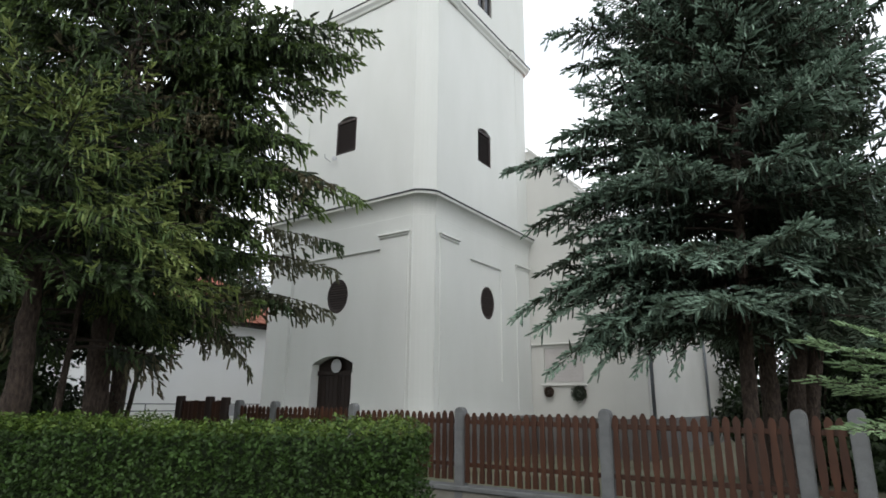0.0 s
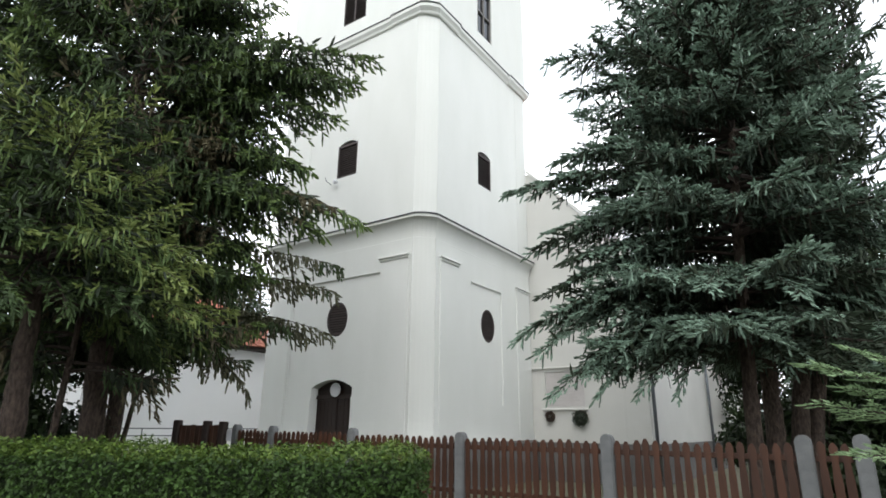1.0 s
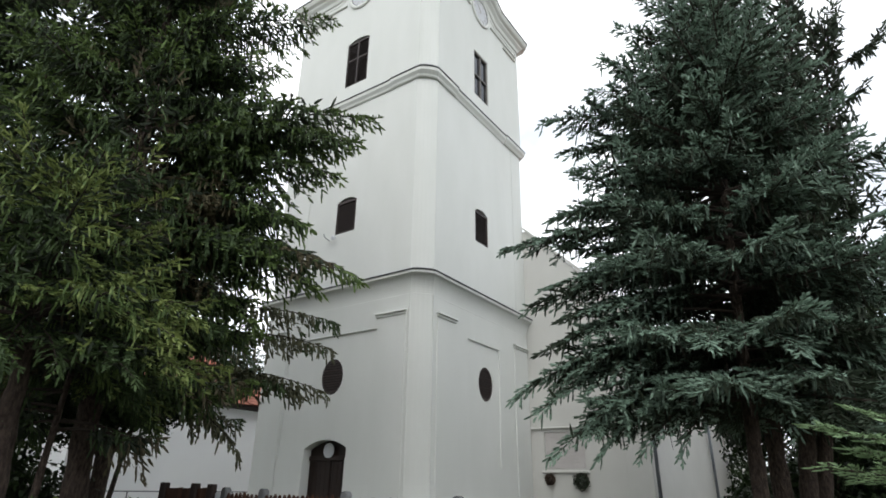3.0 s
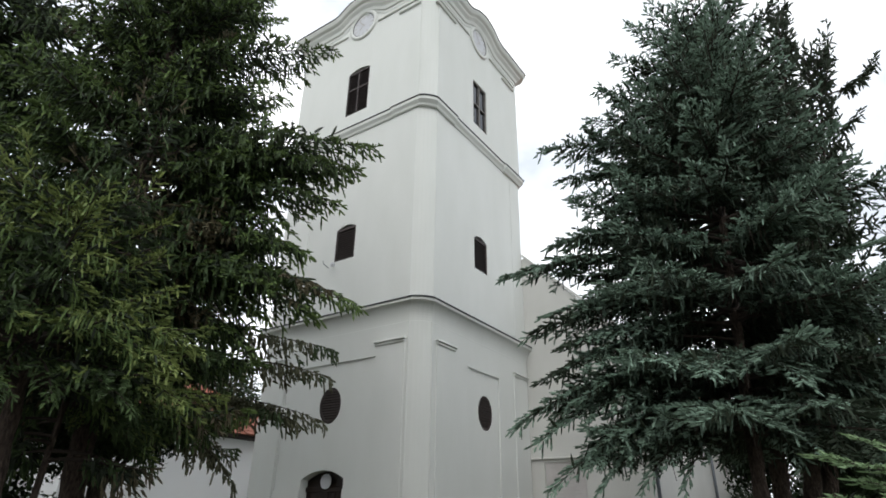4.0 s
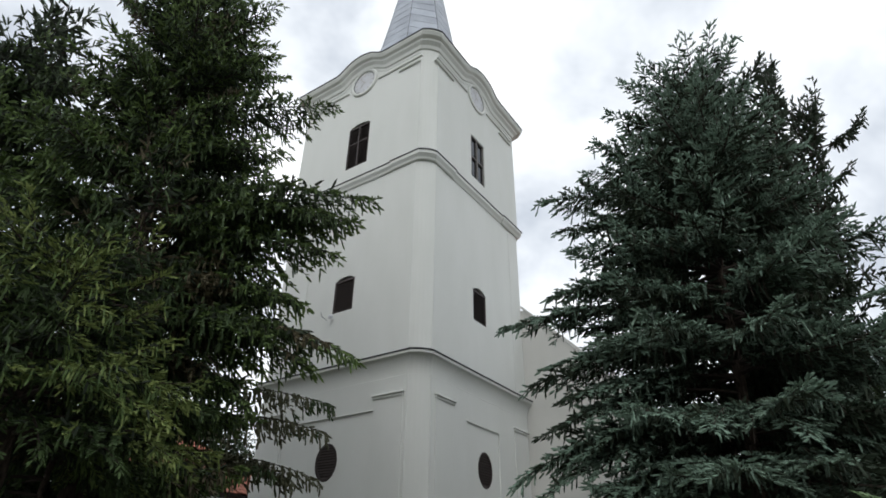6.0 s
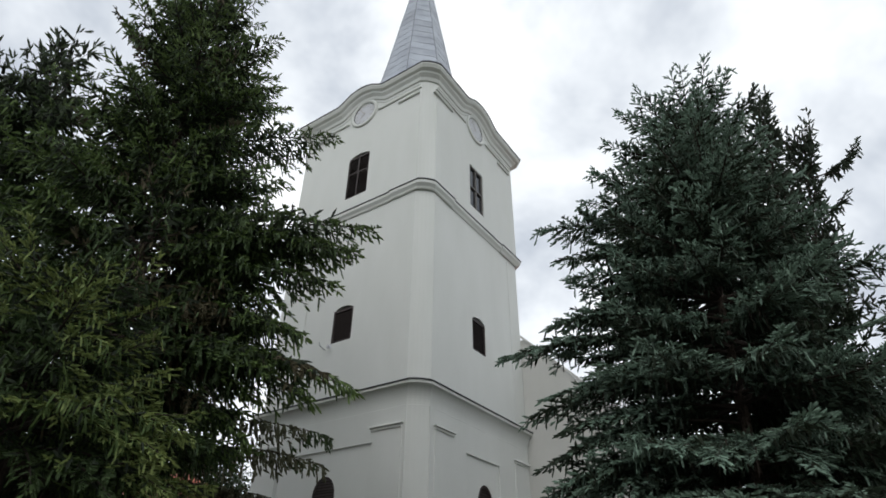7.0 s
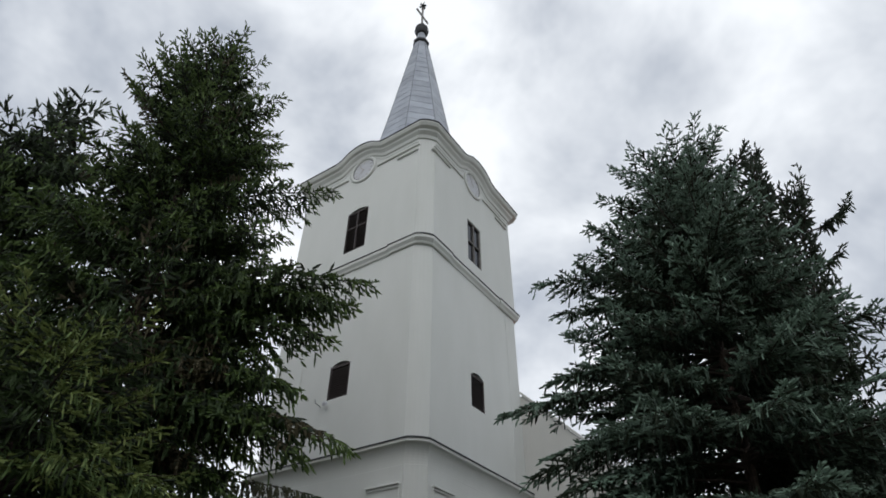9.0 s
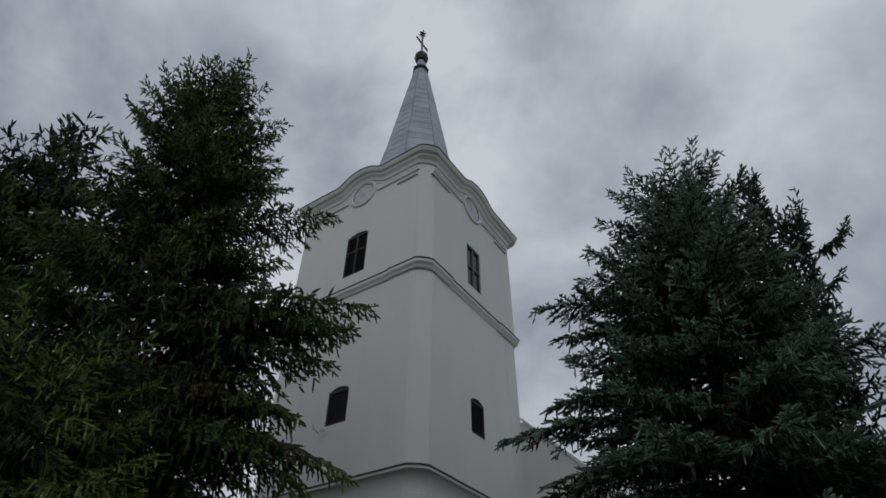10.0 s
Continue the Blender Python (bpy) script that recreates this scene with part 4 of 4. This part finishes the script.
def limb(fo, rng, start, az, length, rise, droop, lift, hang, gap, fan, twig, base_r, bare=0.3, density=1.0, straight=False, comb=0.0, dead=0.0, inner=1.0):
    """One bough: a curved axis, branchlets on both sides that make a leaf-shaped pad, and chains of needled shoots along them."""
    hz = np.array([math.cos(az), math.sin(az), 0.0])
    pz = np.array([-math.sin(az), math.cos(az), 0.0])
    sway = 0.0 if straight else rng.uniform(-0.14, 0.14)
    def at(s):
        return start + hz * length * s * (1 - 0.06 * s) + pz * length * sway * s * s + ZZ * length * (rise * s - droop * s * s + lift * s ** 4)
    ss = np.linspace(0, 1, 8)
    fo.wood.append([(tuple(at(s)), max(0.006, base_r * (1 - s) ** 0.8)) for s in ss])
    tilt = rng.uniform(-0.22, 0.22)
    step = 0.5 * gap / max(length, 0.3)
    s = bare + step * rng.random()
    side = 1
    while s < 1.0:
        p = at(s)
        t = at(min(s + 0.02, 1.02)) - p
        t /= np.linalg.norm(t)
        side = -side
        g = (s - bare) / (1 - bare)
        bl = min(fan * length * (0.25 + 0.75 * math.sin(math.pi * min(1.0, g * 0.9 + 0.1) ** 0.75)) * (1.05 - 0.55 * g), 1.3)
        bl = max(bl * rng.uniform(0.65, 1.15), 1.5 * twig)
        ang = math.radians(rng.uniform(38, 60) if g < 0.8 else rng.uniform(22, 45))
        bd = t * math.cos(ang) + side * pz * math.sin(ang) + ZZ * (side * tilt + rng.uniform(-0.16, 0.2))
        bd /= np.linalg.norm(bd)
        sd = np.cross(bd, ZZ)
        k = max(2, int(bl / (twig * 0.62) * density))
        r = (np.arange(k) + rng.uniform(0.3, 0.9, k)) / k
        node = p + np.outer(r * bl, bd) - np.outer((r ** 2) * bl * hang, ZZ)
        alt = np.where(np.arange(k) % 2 == 0, 1.0, -1.0)[:, None]
        wd = bd + alt * sd * rng.uniform(0.45, 0.95, (k, 1)) + rng.normal(0, 0.09, (k, 3)) + ZZ * rng.uniform(-0.05, 0.38, (k, 1)) - ZZ * hang * 0.8
        m = 1 + (rng.random(k) * (0.32 * bl * (1.1 - r) / twig)).astype(int)
        if comb:
            low = rng.random(k) < comb
            wd[low] = bd * 0.28 + rng.normal(0, 0.12, (int(low.sum()), 3)) - ZZ
            m[low] += (rng.random(int(low.sum())) * 2.6).astype(int)
        m = np.minimum(m, 4)
        wd /= np.linalg.norm(wd, axis=1, keepdims=True)
        idx = np.repeat(np.arange(k), m)
        j = np.arange(len(idx)) - np.repeat(np.cumsum(m) - m, m)
        q = len(idx)
        pos = node[idx] + wd[idx] * (twig * 0.8 * j)[:, None]
        way = wd[idx] + rng.normal(0, 0.06, (q, 3)) - ZZ * (0.10 * hang * j)[:, None]
        # Outer, upward shoots turn paler: new growth plus lit tops put into colour.
        paler = np.clip(0.55 * g + 0.35 * r[idx] + 0.15 * (j + 1 == m[idx]) + 0.35 * wd[idx][:, 2], 0, 1)
        fo.add(pos, way, np.tile(ZZ, (q, 1)) + rng.normal(0, 0.6, (q, 3)), twig * rng.uniform(0.8, 1.3, q), paler)
        end = node[-1] + 0.4 * twig * bd
        fo.add(np.array([end - bd * twig * 0.3]), np.array([bd - ZZ * hang]), np.array([ZZ]), np.array([twig * 1.2]), np.array([min(1.0, 0.5 + 0.5 * g)]))
        fo.wood.append([(tuple(p), 0.007), (tuple(end), 0.003)])
        # Dark filler shoots thicken the bough's inside; its shade is put in their colour.
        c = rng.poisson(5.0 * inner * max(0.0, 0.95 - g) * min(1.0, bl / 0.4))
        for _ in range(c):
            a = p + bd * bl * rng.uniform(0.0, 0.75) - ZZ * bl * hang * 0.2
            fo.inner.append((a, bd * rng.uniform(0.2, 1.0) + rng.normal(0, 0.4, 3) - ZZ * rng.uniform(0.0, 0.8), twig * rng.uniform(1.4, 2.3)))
        for _ in range(rng.poisson(dead * max(0.0, 1.0 - 1.3 * g))):
            a = p + bd * bl * rng.random()
            fo.wood.append([(tuple(a), 0.006), (tuple(a + np.array([rng.normal(0, 0.06), rng.normal(0, 0.06), -rng.uniform(0.12, 0.45)])), 0.003)])
        s += step * rng.uniform(0.75, 1.25)
    tip = at(1.0)
    fo.add(np.array([tip - (tip - at(0.97))]), np.array([tip - at(0.94)]), np.array([ZZ]), np.array([twig * 1.5]), np.array([1.0]))


def conifer(name, base, top, height, reach, mat, label, seed, first=2.0, layers=0.42, per=5, twig=0.15, fat=0.16, hang=0.25, rise=0.12, droop=0.35, lift=0.18,
            fan=0.42, gap=0.13, trunk=0.2, extra=(), category="conifer", density=1.0, azimuths=None, bend=0.0, mat2=None, share=0.0, ragged=0.6, jitter=0.7, spray=0.62,
            fresh=None, tips=0.3, comb=0.0, dead=0.0, bare=0.3, inner=1.0):
    """A conifer: leaning trunk, boughs in uneven layers within reach(height share), needled shoots; extra: boughs by their tips (x, y, z, drop)."""
    rng = np.random.default_rng(seed)
    tree = thing(name, pose(base[0], base[1], 0), label, category)
    lean = np.array([top[0] - base[0], top[1] - base[1], 0.0])
    def stem(z):
        f = z / height
        return np.array([0, 0, z]) + lean * (f + bend * math.sin(math.pi * f))
    bm = bmesh.new()
    hs = np.concatenate([np.linspace(-0.1, 4.0, 50), np.linspace(4.2, height, 30)])
    tubes(bm, [[(tuple(stem(z)), max(0.012, trunk * (1 - max(z, 0) / height) ** 0.85 * (1.25 if z < 0.2 else 1))) for z in hs]], 20)
    for v in bm.verts:
        plate = noise.noise(Vector((v.co.x * 14, v.co.y * 14, v.co.z * 3.5)))
        v.co += Vector((v.co.x - stem(v.co.z)[0], v.co.y - stem(v.co.z)[1], 0)) * 0.08 * plate
        v.co += Vector((noise.noise(v.co * 3), noise.noise(v.co * 3 + Vector((9, 0, 0))), 0)) * trunk * 0.15
    part("trunk", bm, M_BARK, tree, smooth=True)
    fo = Foliage()
    z = first
    while z < height - 0.12:
        f = (z - first) / (height - first)
        k = max(3, round(per * (1.0 if f < 0.5 else 1.0 - 0.45 * (f - 0.5))))
        off = rng.random() * 6.283
        for j in range(k):
            az = off + 6.283 * j / k + rng.uniform(-0.35, 0.35)
            length = reach(f) * rng.uniform(ragged, 1.1)
            if azimuths is not None:
                length *= azimuths(az, z)
            if length < 0.12:
                continue
            zz = z + rng.uniform(-0.5, 0.5) * layers * jitter
            limb(fo, rng, stem(zz), az, length, rise + 0.95 * f ** 3, droop * (1 - 0.7 * f), lift, hang * (1 - 0.5 * f), gap, fan * (1 - 0.15 * f), twig,
                 0.012 + 0.012 * length, bare=bare * (1 - 0.6 * f), density=density, comb=comb * (1 - 0.6 * f), dead=dead, inner=inner)
        z += layers * (1 - 0.35 * f) * rng.uniform(0.8, 1.2)
    for (tx, ty, tz, drop) in extra:
        end = np.array([tx - base[0], ty - base[1], tz])
        z0 = tz + drop
        s0 = stem(z0)
        d = end - s0
        ln = math.hypot(d[0], d[1])
        limb(fo, rng, s0, math.atan2(d[1], d[0]), ln / 0.94, 0.10, 0.10 + drop / ln, 0.0, hang, gap * 0.9, fan * spray, twig, 0.03, 0.25, density, True, comb, dead, inner)
    bm = bmesh.new()
    tubes(bm, [w for w in fo.wood if w[0][1] > 0.008], 5)
    part("limbwork", bm, M_TWIGWOOD, tree)["kind"] = "stuff"
    thin = [w for w in fo.wood if w[0][1] <= 0.008]
    quads = []
    for (a, ra), (b, rb) in thin:
        a, b = np.array(a), np.array(b)
        t = np.cross(b - a, (0.3, 0.5, 0.8))
        t /= np.linalg.norm(t) + 1e-9
        quads += [a - t * ra, a + t * ra, b + t * rb, b - t * rb]
    raw_mesh("fine_wood", quads, 4, M_TWIGWOOD, tree)["kind"] = "stuff"
    pos, way, up, size, age = (np.concatenate(a) for a in (fo.pos, fo.way, fo.up, fo.size, fo.age))
    kinds = np.zeros(len(pos), int)
    if mat2 is not None:
        w = np.array([noise.noise(Vector(p) * 0.9 + Vector((seed, 0, 0))) for p in pos])
        kinds[w > np.quantile(w, 1 - share)] = 1
    if fresh is not None:
        paler = age + rng.normal(0, 0.12, len(age))
        kinds[(kinds == 0) & (paler > np.quantile(paler, 1 - tips))] = 2
    for k, (m, title) in enumerate(((mat, "crown"), (mat2, "crown_patch"), (fresh, "shoot_growth"))):
        if (kinds == k).any():
            twig_mesh(tree, title, pos[kinds == k], way[kinds == k], up[kinds == k], size[kinds == k], size[kinds == k] * fat, m)
    # Filler shoots, in the dark colour that paints the crown's inner shade.
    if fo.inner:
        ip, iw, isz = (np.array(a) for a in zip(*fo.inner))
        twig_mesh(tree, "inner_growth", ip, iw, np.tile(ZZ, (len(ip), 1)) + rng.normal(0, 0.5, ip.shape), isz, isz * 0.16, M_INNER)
    return tree


def taper(r0, p=0.6, low=0.85):
    """Reach of boughs: a little shorter at the bottom, full in the middle, closing at the top."""
    return lambda f: r0 * (low + (1 - low) * min(1, f / 0.15)) * (1 - f) ** p + 0.2


# Pale tips over dark insides: silvery new shoots, with highlight and shade put into colour.
conifer("blue_spruce", (5.0, 9.6), (6.05, 9.7), 12.3, taper(3.7, 0.58), M_BLUESHADE, "blue spruce with silvery blue-green needles behind the fence", 21, first=3.1, per=14,
        layers=0.95, twig=0.098, fat=0.20, hang=0.16, rise=0.10, droop=0.40, lift=0.20, gap=0.125, density=1.3, fan=0.34, bare=0.18, ragged=0.7, jitter=0.35, fresh=M_BLUE, tips=0.5, comb=0.10, dead=0.7,
        extra=((3.77, 9.50, 10.66, -0.4), (4.21, 9.50, 11.65, -0.6), (4.82, 9.60, 12.53, -0.8), (3.33, 9.40, 9.69, -0.2), (2.58, 9.30, 7.10, 0.2), (2.17, 9.20, 6.16, 0.3), (1.87, 9.20, 4.79, 0.5), (2.01, 9.00, 4.16, 0.6), (1.75, 9.20, 3.72, 0.8), (2.07, 8.80, 3.26, 0.8), (2.54, 8.60, 4.97, 0.4), (3.23, 9.40, 8.41, 0.0), (3.65, 8.90, 2.17, 1.0), (2.48, 9.00, 2.16, 1.1), (2.06, 9.40, 8.22, 0.3), (1.20, 9.40, 5.54, 0.5), (2.37, 9.40, 7.55, 0.3), (2.07, 9.40, 6.14, 0.4), (3.04, 9.50, 9.00, 0.1), (1.28, 9.30, 3.03, 1.0), (1.56, 9.20, 4.45, 0.7), (1.79, 9.20, 2.12, 1.2), (3.09, 9.00, 2.17, 1.0), (3.65, 7.60, 3.47, 0.6), (6.45, 8.20, 3.32, 0.5), (4.68, 7.20, 3.28, 0.7), (5.11, 8.40, 2.47, 0.7), (1.60, 9.20, 2.77, 1.1), (2.29, 8.80, 2.56, 0.9), (5.72, 8.00, 2.83, 0.8)), bend=-0.12, mat2=M_DEEP, share=0.08, trunk=0.135, spray=0.85)
conifer("tall_spruce", (6.6, 11.8), (7.2, 11.9), 13.6, taper(2.8, 0.9), M_DEEP, "tall dark green spruce behind the blue spruce", 22, first=3.2, per=9, layers=0.85, twig=0.15, fat=0.23,
        hang=0.22, droop=0.25, gap=0.2, density=0.9, trunk=0.19, ragged=0.5, comb=0.2)


def open_side(az, z):
    """High boughs on the outer side of the group stay short."""
    return 0.55 if z > 8.0 and math.cos(az) > 0.1 else 1.0


conifer("dark_spruce", (7.05, 12.1), (9.7, 11.9), 14.8, taper(2.1, 0.7), M_DEEP, "dark green spruce with upswept bough tips", 23, first=3.2, per=8, layers=0.6, twig=0.125, fat=0.21,
        hang=0.25, droop=0.10, rise=0.5, gap=0.15, trunk=0.18, azimuths=open_side, density=1.2, ragged=0.4, comb=0.3, fan=0.3)
conifer("leaning_spruce", (7.32, 12.2), (10.6, 12.0), 13.7, taper(1.3, 0.5), M_DEEP, "dark green spruce leaning outwards from the group", 25, first=2.8, per=8, layers=0.6, twig=0.125, fat=0.21,
        hang=0.25, droop=0.08, rise=0.6, gap=0.15, trunk=0.17, azimuths=open_side, density=1.2, ragged=0.4, comb=0.3, fan=0.3, spray=1.0,
        extra=((11.06, 12.00, 14.65, -1.8), (12.11, 12.00, 13.44, -1.4), (11.07, 12.00, 11.50, -0.8)))
conifer("far_spruce", (13.8, 14.0), (14.2, 14.0), 8.3, taper(2.7, 0.7), M_DEEP, "dark green spruce at the edge of the yard", 24, first=0.6, per=7, layers=0.65, twig=0.16, fat=0.2, hang=0.35, gap=0.22, density=0.8,
        extra=((11.70, 13.00, 9.52, -1.6), (10.85, 13.00, 8.97, -1.2)))


def held_back(az, z):
    """Boughs towards the tower, and over the young spruce, stay short below the middle of the large spruce."""
    if math.sin(az) < -0.6 and z < 7.0:
        return 0.62
    return 0.9 if math.cos(az) > 0.3 and z < 11.0 else 1.0


conifer("norway_spruce", (-5.65, 10.2), (-6.25, 10.0), 16.5, taper(3.45, 0.46, 0.9), M_GREEN, "large green spruce with long drooping boughs", 31, first=3.3, per=12, layers=0.85, twig=0.108, fat=0.21,
        hang=0.36, droop=0.24, lift=0.12, gap=0.135, trunk=0.21, density=1.2, azimuths=held_back, ragged=0.55, jitter=0.45, fan=0.36, spray=0.72, comb=0.35, dead=0.3,
        extra=((-1.40, 8.90, 7.36, 0.4), (-1.73, 9.00, 6.75, 0.5), (-2.66, 9.20, 6.38, 0.5), (-3.24, 9.40, 7.57, 0.4), (-2.46, 9.20, 6.00, 0.6), (-3.55, 9.40, 8.49, 0.2), (-2.81, 9.40, 4.77, 0.9), (-3.01, 9.60, 4.24, 1.0), (-2.68, 9.30, 5.34, 0.8), (-3.04, 9.40, 6.95, 0.6), (-7.33, 9.60, 16.63, -1.6), (-7.90, 9.60, 15.61, -1.5), (-8.48, 9.60, 15.04, -1.5), (-3.93, 9.40, 13.95, -0.5), (-4.82, 9.50, 15.73, -0.8), (-3.74, 9.40, 12.18, -0.2), (-1.15, 8.90, 7.86, 0.4), (-1.24, 8.90, 4.84, 1.0), (-2.12, 8.90, 5.72, 0.6), (-2.21, 9.20, 10.46, 0.2), (-3.70, 9.30, 11.56, 0.2), (-3.01, 9.10, 9.11, 0.4), (-1.83, 9.20, 7.67, 0.3), (-1.85, 8.90, 4.61, 1.1)), fresh=M_GREENTIP, tips=0.35, mat2=M_BROWNISH, share=0.05)
conifer("second_spruce", (-8.6, 11.2), (-12.24, 11.2), 12.89, taper(3.6, 0.6), M_GREEN, "tall green spruce beside the large spruce", 34, first=2.6, per=10, layers=0.8, twig=0.15, fat=0.23,
        hang=0.34, droop=0.3, lift=0.15, gap=0.17, trunk=0.25, density=0.85, ragged=0.5, jitter=0.5, comb=0.3, fresh=M_GREENTIP, tips=0.2, inner=1.3,
        extra=((-9.59, 10.80, 12.90, -0.6), (-8.55, 10.60, 12.72, -0.5), (-9.37, 10.60, 11.28, -0.2), (-8.05, 10.40, 10.59, 0.0), (-11.05, 10.80, 12.86, -0.6), (-7.40, 10.40, 11.34, 0.0), (-10.67, 11.00, 14.50, -1.0)))
conifer("young_spruce", (-5.4, 7.9), (-5.2, 7.3), 5.7, taper(2.6, 0.5, 0.95), M_GREENTIP, "spruce with fresh yellow-green drooping shoots", 32, first=3.2, per=9, layers=0.42, twig=0.085, fat=0.20,
        hang=0.34, droop=0.30, gap=0.12, trunk=0.2, mat2=M_GREEN, share=0.35, density=1.25, jitter=0.5, fan=0.4, comb=0.2, fresh=M_LIGHT, tips=0.5, inner=0.8,
        extra=((-4.21, 6.70, 3.59, 0.5), (-4.95, 6.80, 3.90, 0.4), (-3.82, 7.00, 3.99, 0.3), (-3.08, 7.00, 3.27, 0.5), (-3.38, 6.80, 2.74, 0.6), (-4.20, 6.60, 2.82, 0.6), (-4.88, 6.60, 3.01, 0.6), (-2.95, 7.30, 3.57, 0.4), (-3.01, 7.30, 2.90, 0.5)))
conifer("larch", (-13.4, 13.0), (-12.55, 13.2), 17.86, taper(3.6, 0.55), M_LARCH, "tall larch with pale hanging shoots", 33, first=2.0, per=6, layers=0.9, twig=0.22, fat=0.16, hang=0.7, droop=0.3, rise=0.35, gap=0.26, trunk=0.26, density=0.8, comb=0.5, inner=0.9)
conifer("slender_spruce", (-5.6, 8.9), (-5.2, 8.9), 8.5, taper(1.7, 0.6), M_GREEN, "slender spruce with dry brown shoots hanging low", 36, first=2.5, per=5, layers=0.6, twig=0.12, fat=0.17, hang=0.8, gap=0.18, trunk=0.06,
        density=0.9, mat2=M_BROWNISH, share=0.45, comb=0.6, dead=0.6)
conifer("back_spruce", (-7.4, 14.3), (-5.9, 14.4), 11.5, taper(2.6, 0.55), M_SPARSE, "green spruce with thin olive boughs reaching before the tower", 37, first=3.5, per=7, layers=0.62, twig=0.12, fat=0.24, hang=0.5,
        gap=0.2, trunk=0.06, density=0.9, ragged=0.5, mat2=M_GREEN, share=0.12, spray=0.5, comb=0.65, inner=0.1,
        extra=((-2.31, 12.90, 4.52, 0.5), (-2.33, 12.90, 3.56, 0.6), (-2.90, 12.90, 3.55, 0.7), (-2.26, 13.00, 5.15, 0.5), (-4.04, 13.00, 2.32, 1.2), (-4.66, 13.20, 2.82, 1.2)))
conifer("cypress_bush", (5.7, 4.3), (5.7, 4.3), 2.4, taper(1.0, 0.5), M_JUNIPER, "pale green cypress bush beside the fence", 41, first=0.3, per=4, layers=0.26, twig=0.055, fat=0.13, hang=0.02,
        rise=0.25, droop=0.2, gap=0.07, fan=0.34, trunk=0.05, category="bush", spray=0.6, density=1.3, inner=0.0,
        extra=((2.58, 4.05, 2.01, -0.4), (2.85, 4.10, 1.87, -0.4), (2.59, 4.00, 1.75, -0.3), (2.95, 4.10, 2.12, -0.5), (2.75, 4.00, 1.44, -0.2)))


def broadleaf(name, base, height, clumps, size, count, mat, label, seed, trunk=0.14, leaf=0.09, category="tree", fork=0.6):
    """A leafy tree or bush: trunk, limbs to each clump, and leaves thick towards the clumps' outsides. clumps: (x, y, z, radius)."""
    rng = np.random.default_rng(seed)
    tree = thing(name, pose(base[0], base[1], 0), label, category)
    top = height * fork
    part("trunk", tubes(bmesh.new(), [[((0, 0, -0.1), trunk * 1.2), ((0.02, 0, top * 0.5), trunk * 0.95), ((0, 0.02, top), trunk * 1.05)]], 12), M_BARK, tree, smooth=True)
    lines = []
    for x, y, z, r in clumps:
        lines.append([((0, 0, top * 0.9), trunk * 0.5), ((x * 0.5, y * 0.5, (top + z) / 2 + 0.1), trunk * 0.3), ((x, y, z), 0.02)])
    limbw = part("limbwork", tubes(bmesh.new(), lines, 6), M_BARK, tree)
    limbw["kind"] = "stuff"
    P, N = [], []
    for x, y, z, r in clumps:
        d = rng.normal(0, 1, (count, 3))
        d /= np.linalg.norm(d, axis=1, keepdims=True)
        lump = 1 + 0.28 * np.sin(d[:, :1] * 5 + seed) * np.sin(d[:, 1:2] * 6) + 0.2 * np.sin(d[:, 2:] * 9 + d[:, :1] * 7)
        P.append(np.array([x, y, z]) + d * r * lump * rng.uniform(0.35, 1.05, (count, 1)) ** 0.5 * np.array([1, 1, 0.8]) * size)
        N.append(d + np.array([0, 0, 0.5]))
    N = np.concatenate(N)
    leaves(tree, "crown", np.concatenate(P), N / np.linalg.norm(N, axis=1, keepdims=True), rng, leaf, mat, 0.3, 0.55)
    return tree


def clump_ring(n, spread, z0, z1, r, seed):
    rng = random.Random(seed)
    return [(rng.uniform(-1, 1) * spread, rng.uniform(-1, 1) * spread, rng.uniform(z0, z1), r * rng.uniform(0.7, 1.2)) for _ in range(n)]


broadleaf("globe_tree", (-6.95, 13.2), 3.4, clump_ring(12, 0.85, 2.5, 3.5, 0.5, 4), 1.0, 900, M_LEAF, "small globe tree with a thick short trunk", 51, 0.17, 0.09, fork=0.68)
for bx, by, zt, sd in ((-8.9, 11.2, 3.0, 66), (10.4, 12.6, 3.4, 61), (8.9, 13.8, 3.0, 67), (11.3, 11.6, 2.9, 62), (13.0, 12.5, 3.6, 64)):
    broadleaf("evergreen_bush", (bx, by), zt, clump_ring(14, 1.35, 0.4, zt, 0.8, sd), 1.0, 1300, M_LEAF, "dark leafy bush under the spruces", sd, 0.07, 0.15, "bush", 0.4)
for bx, by, zt, sd in ((-24.0, 21.0, 8.0, 71), (-19.0, 23.0, 9.5, 72), (17.5, 22.0, 8.5, 73), (22.0, 24.0, 10.0, 74), (16.8, 26.5, 8.0, 75), (-11.0, 34.0, 9.0, 76), (27.0, 18.0, 9.0, 77)):
    broadleaf("garden_tree", (bx, by), zt, clump_ring(18, 2.6, 1.8, zt, 1.5, sd), 1.0, 1000, M_LEAF, "leafy green tree beyond the church", sd, 0.2, 0.2, "tree", 0.35)
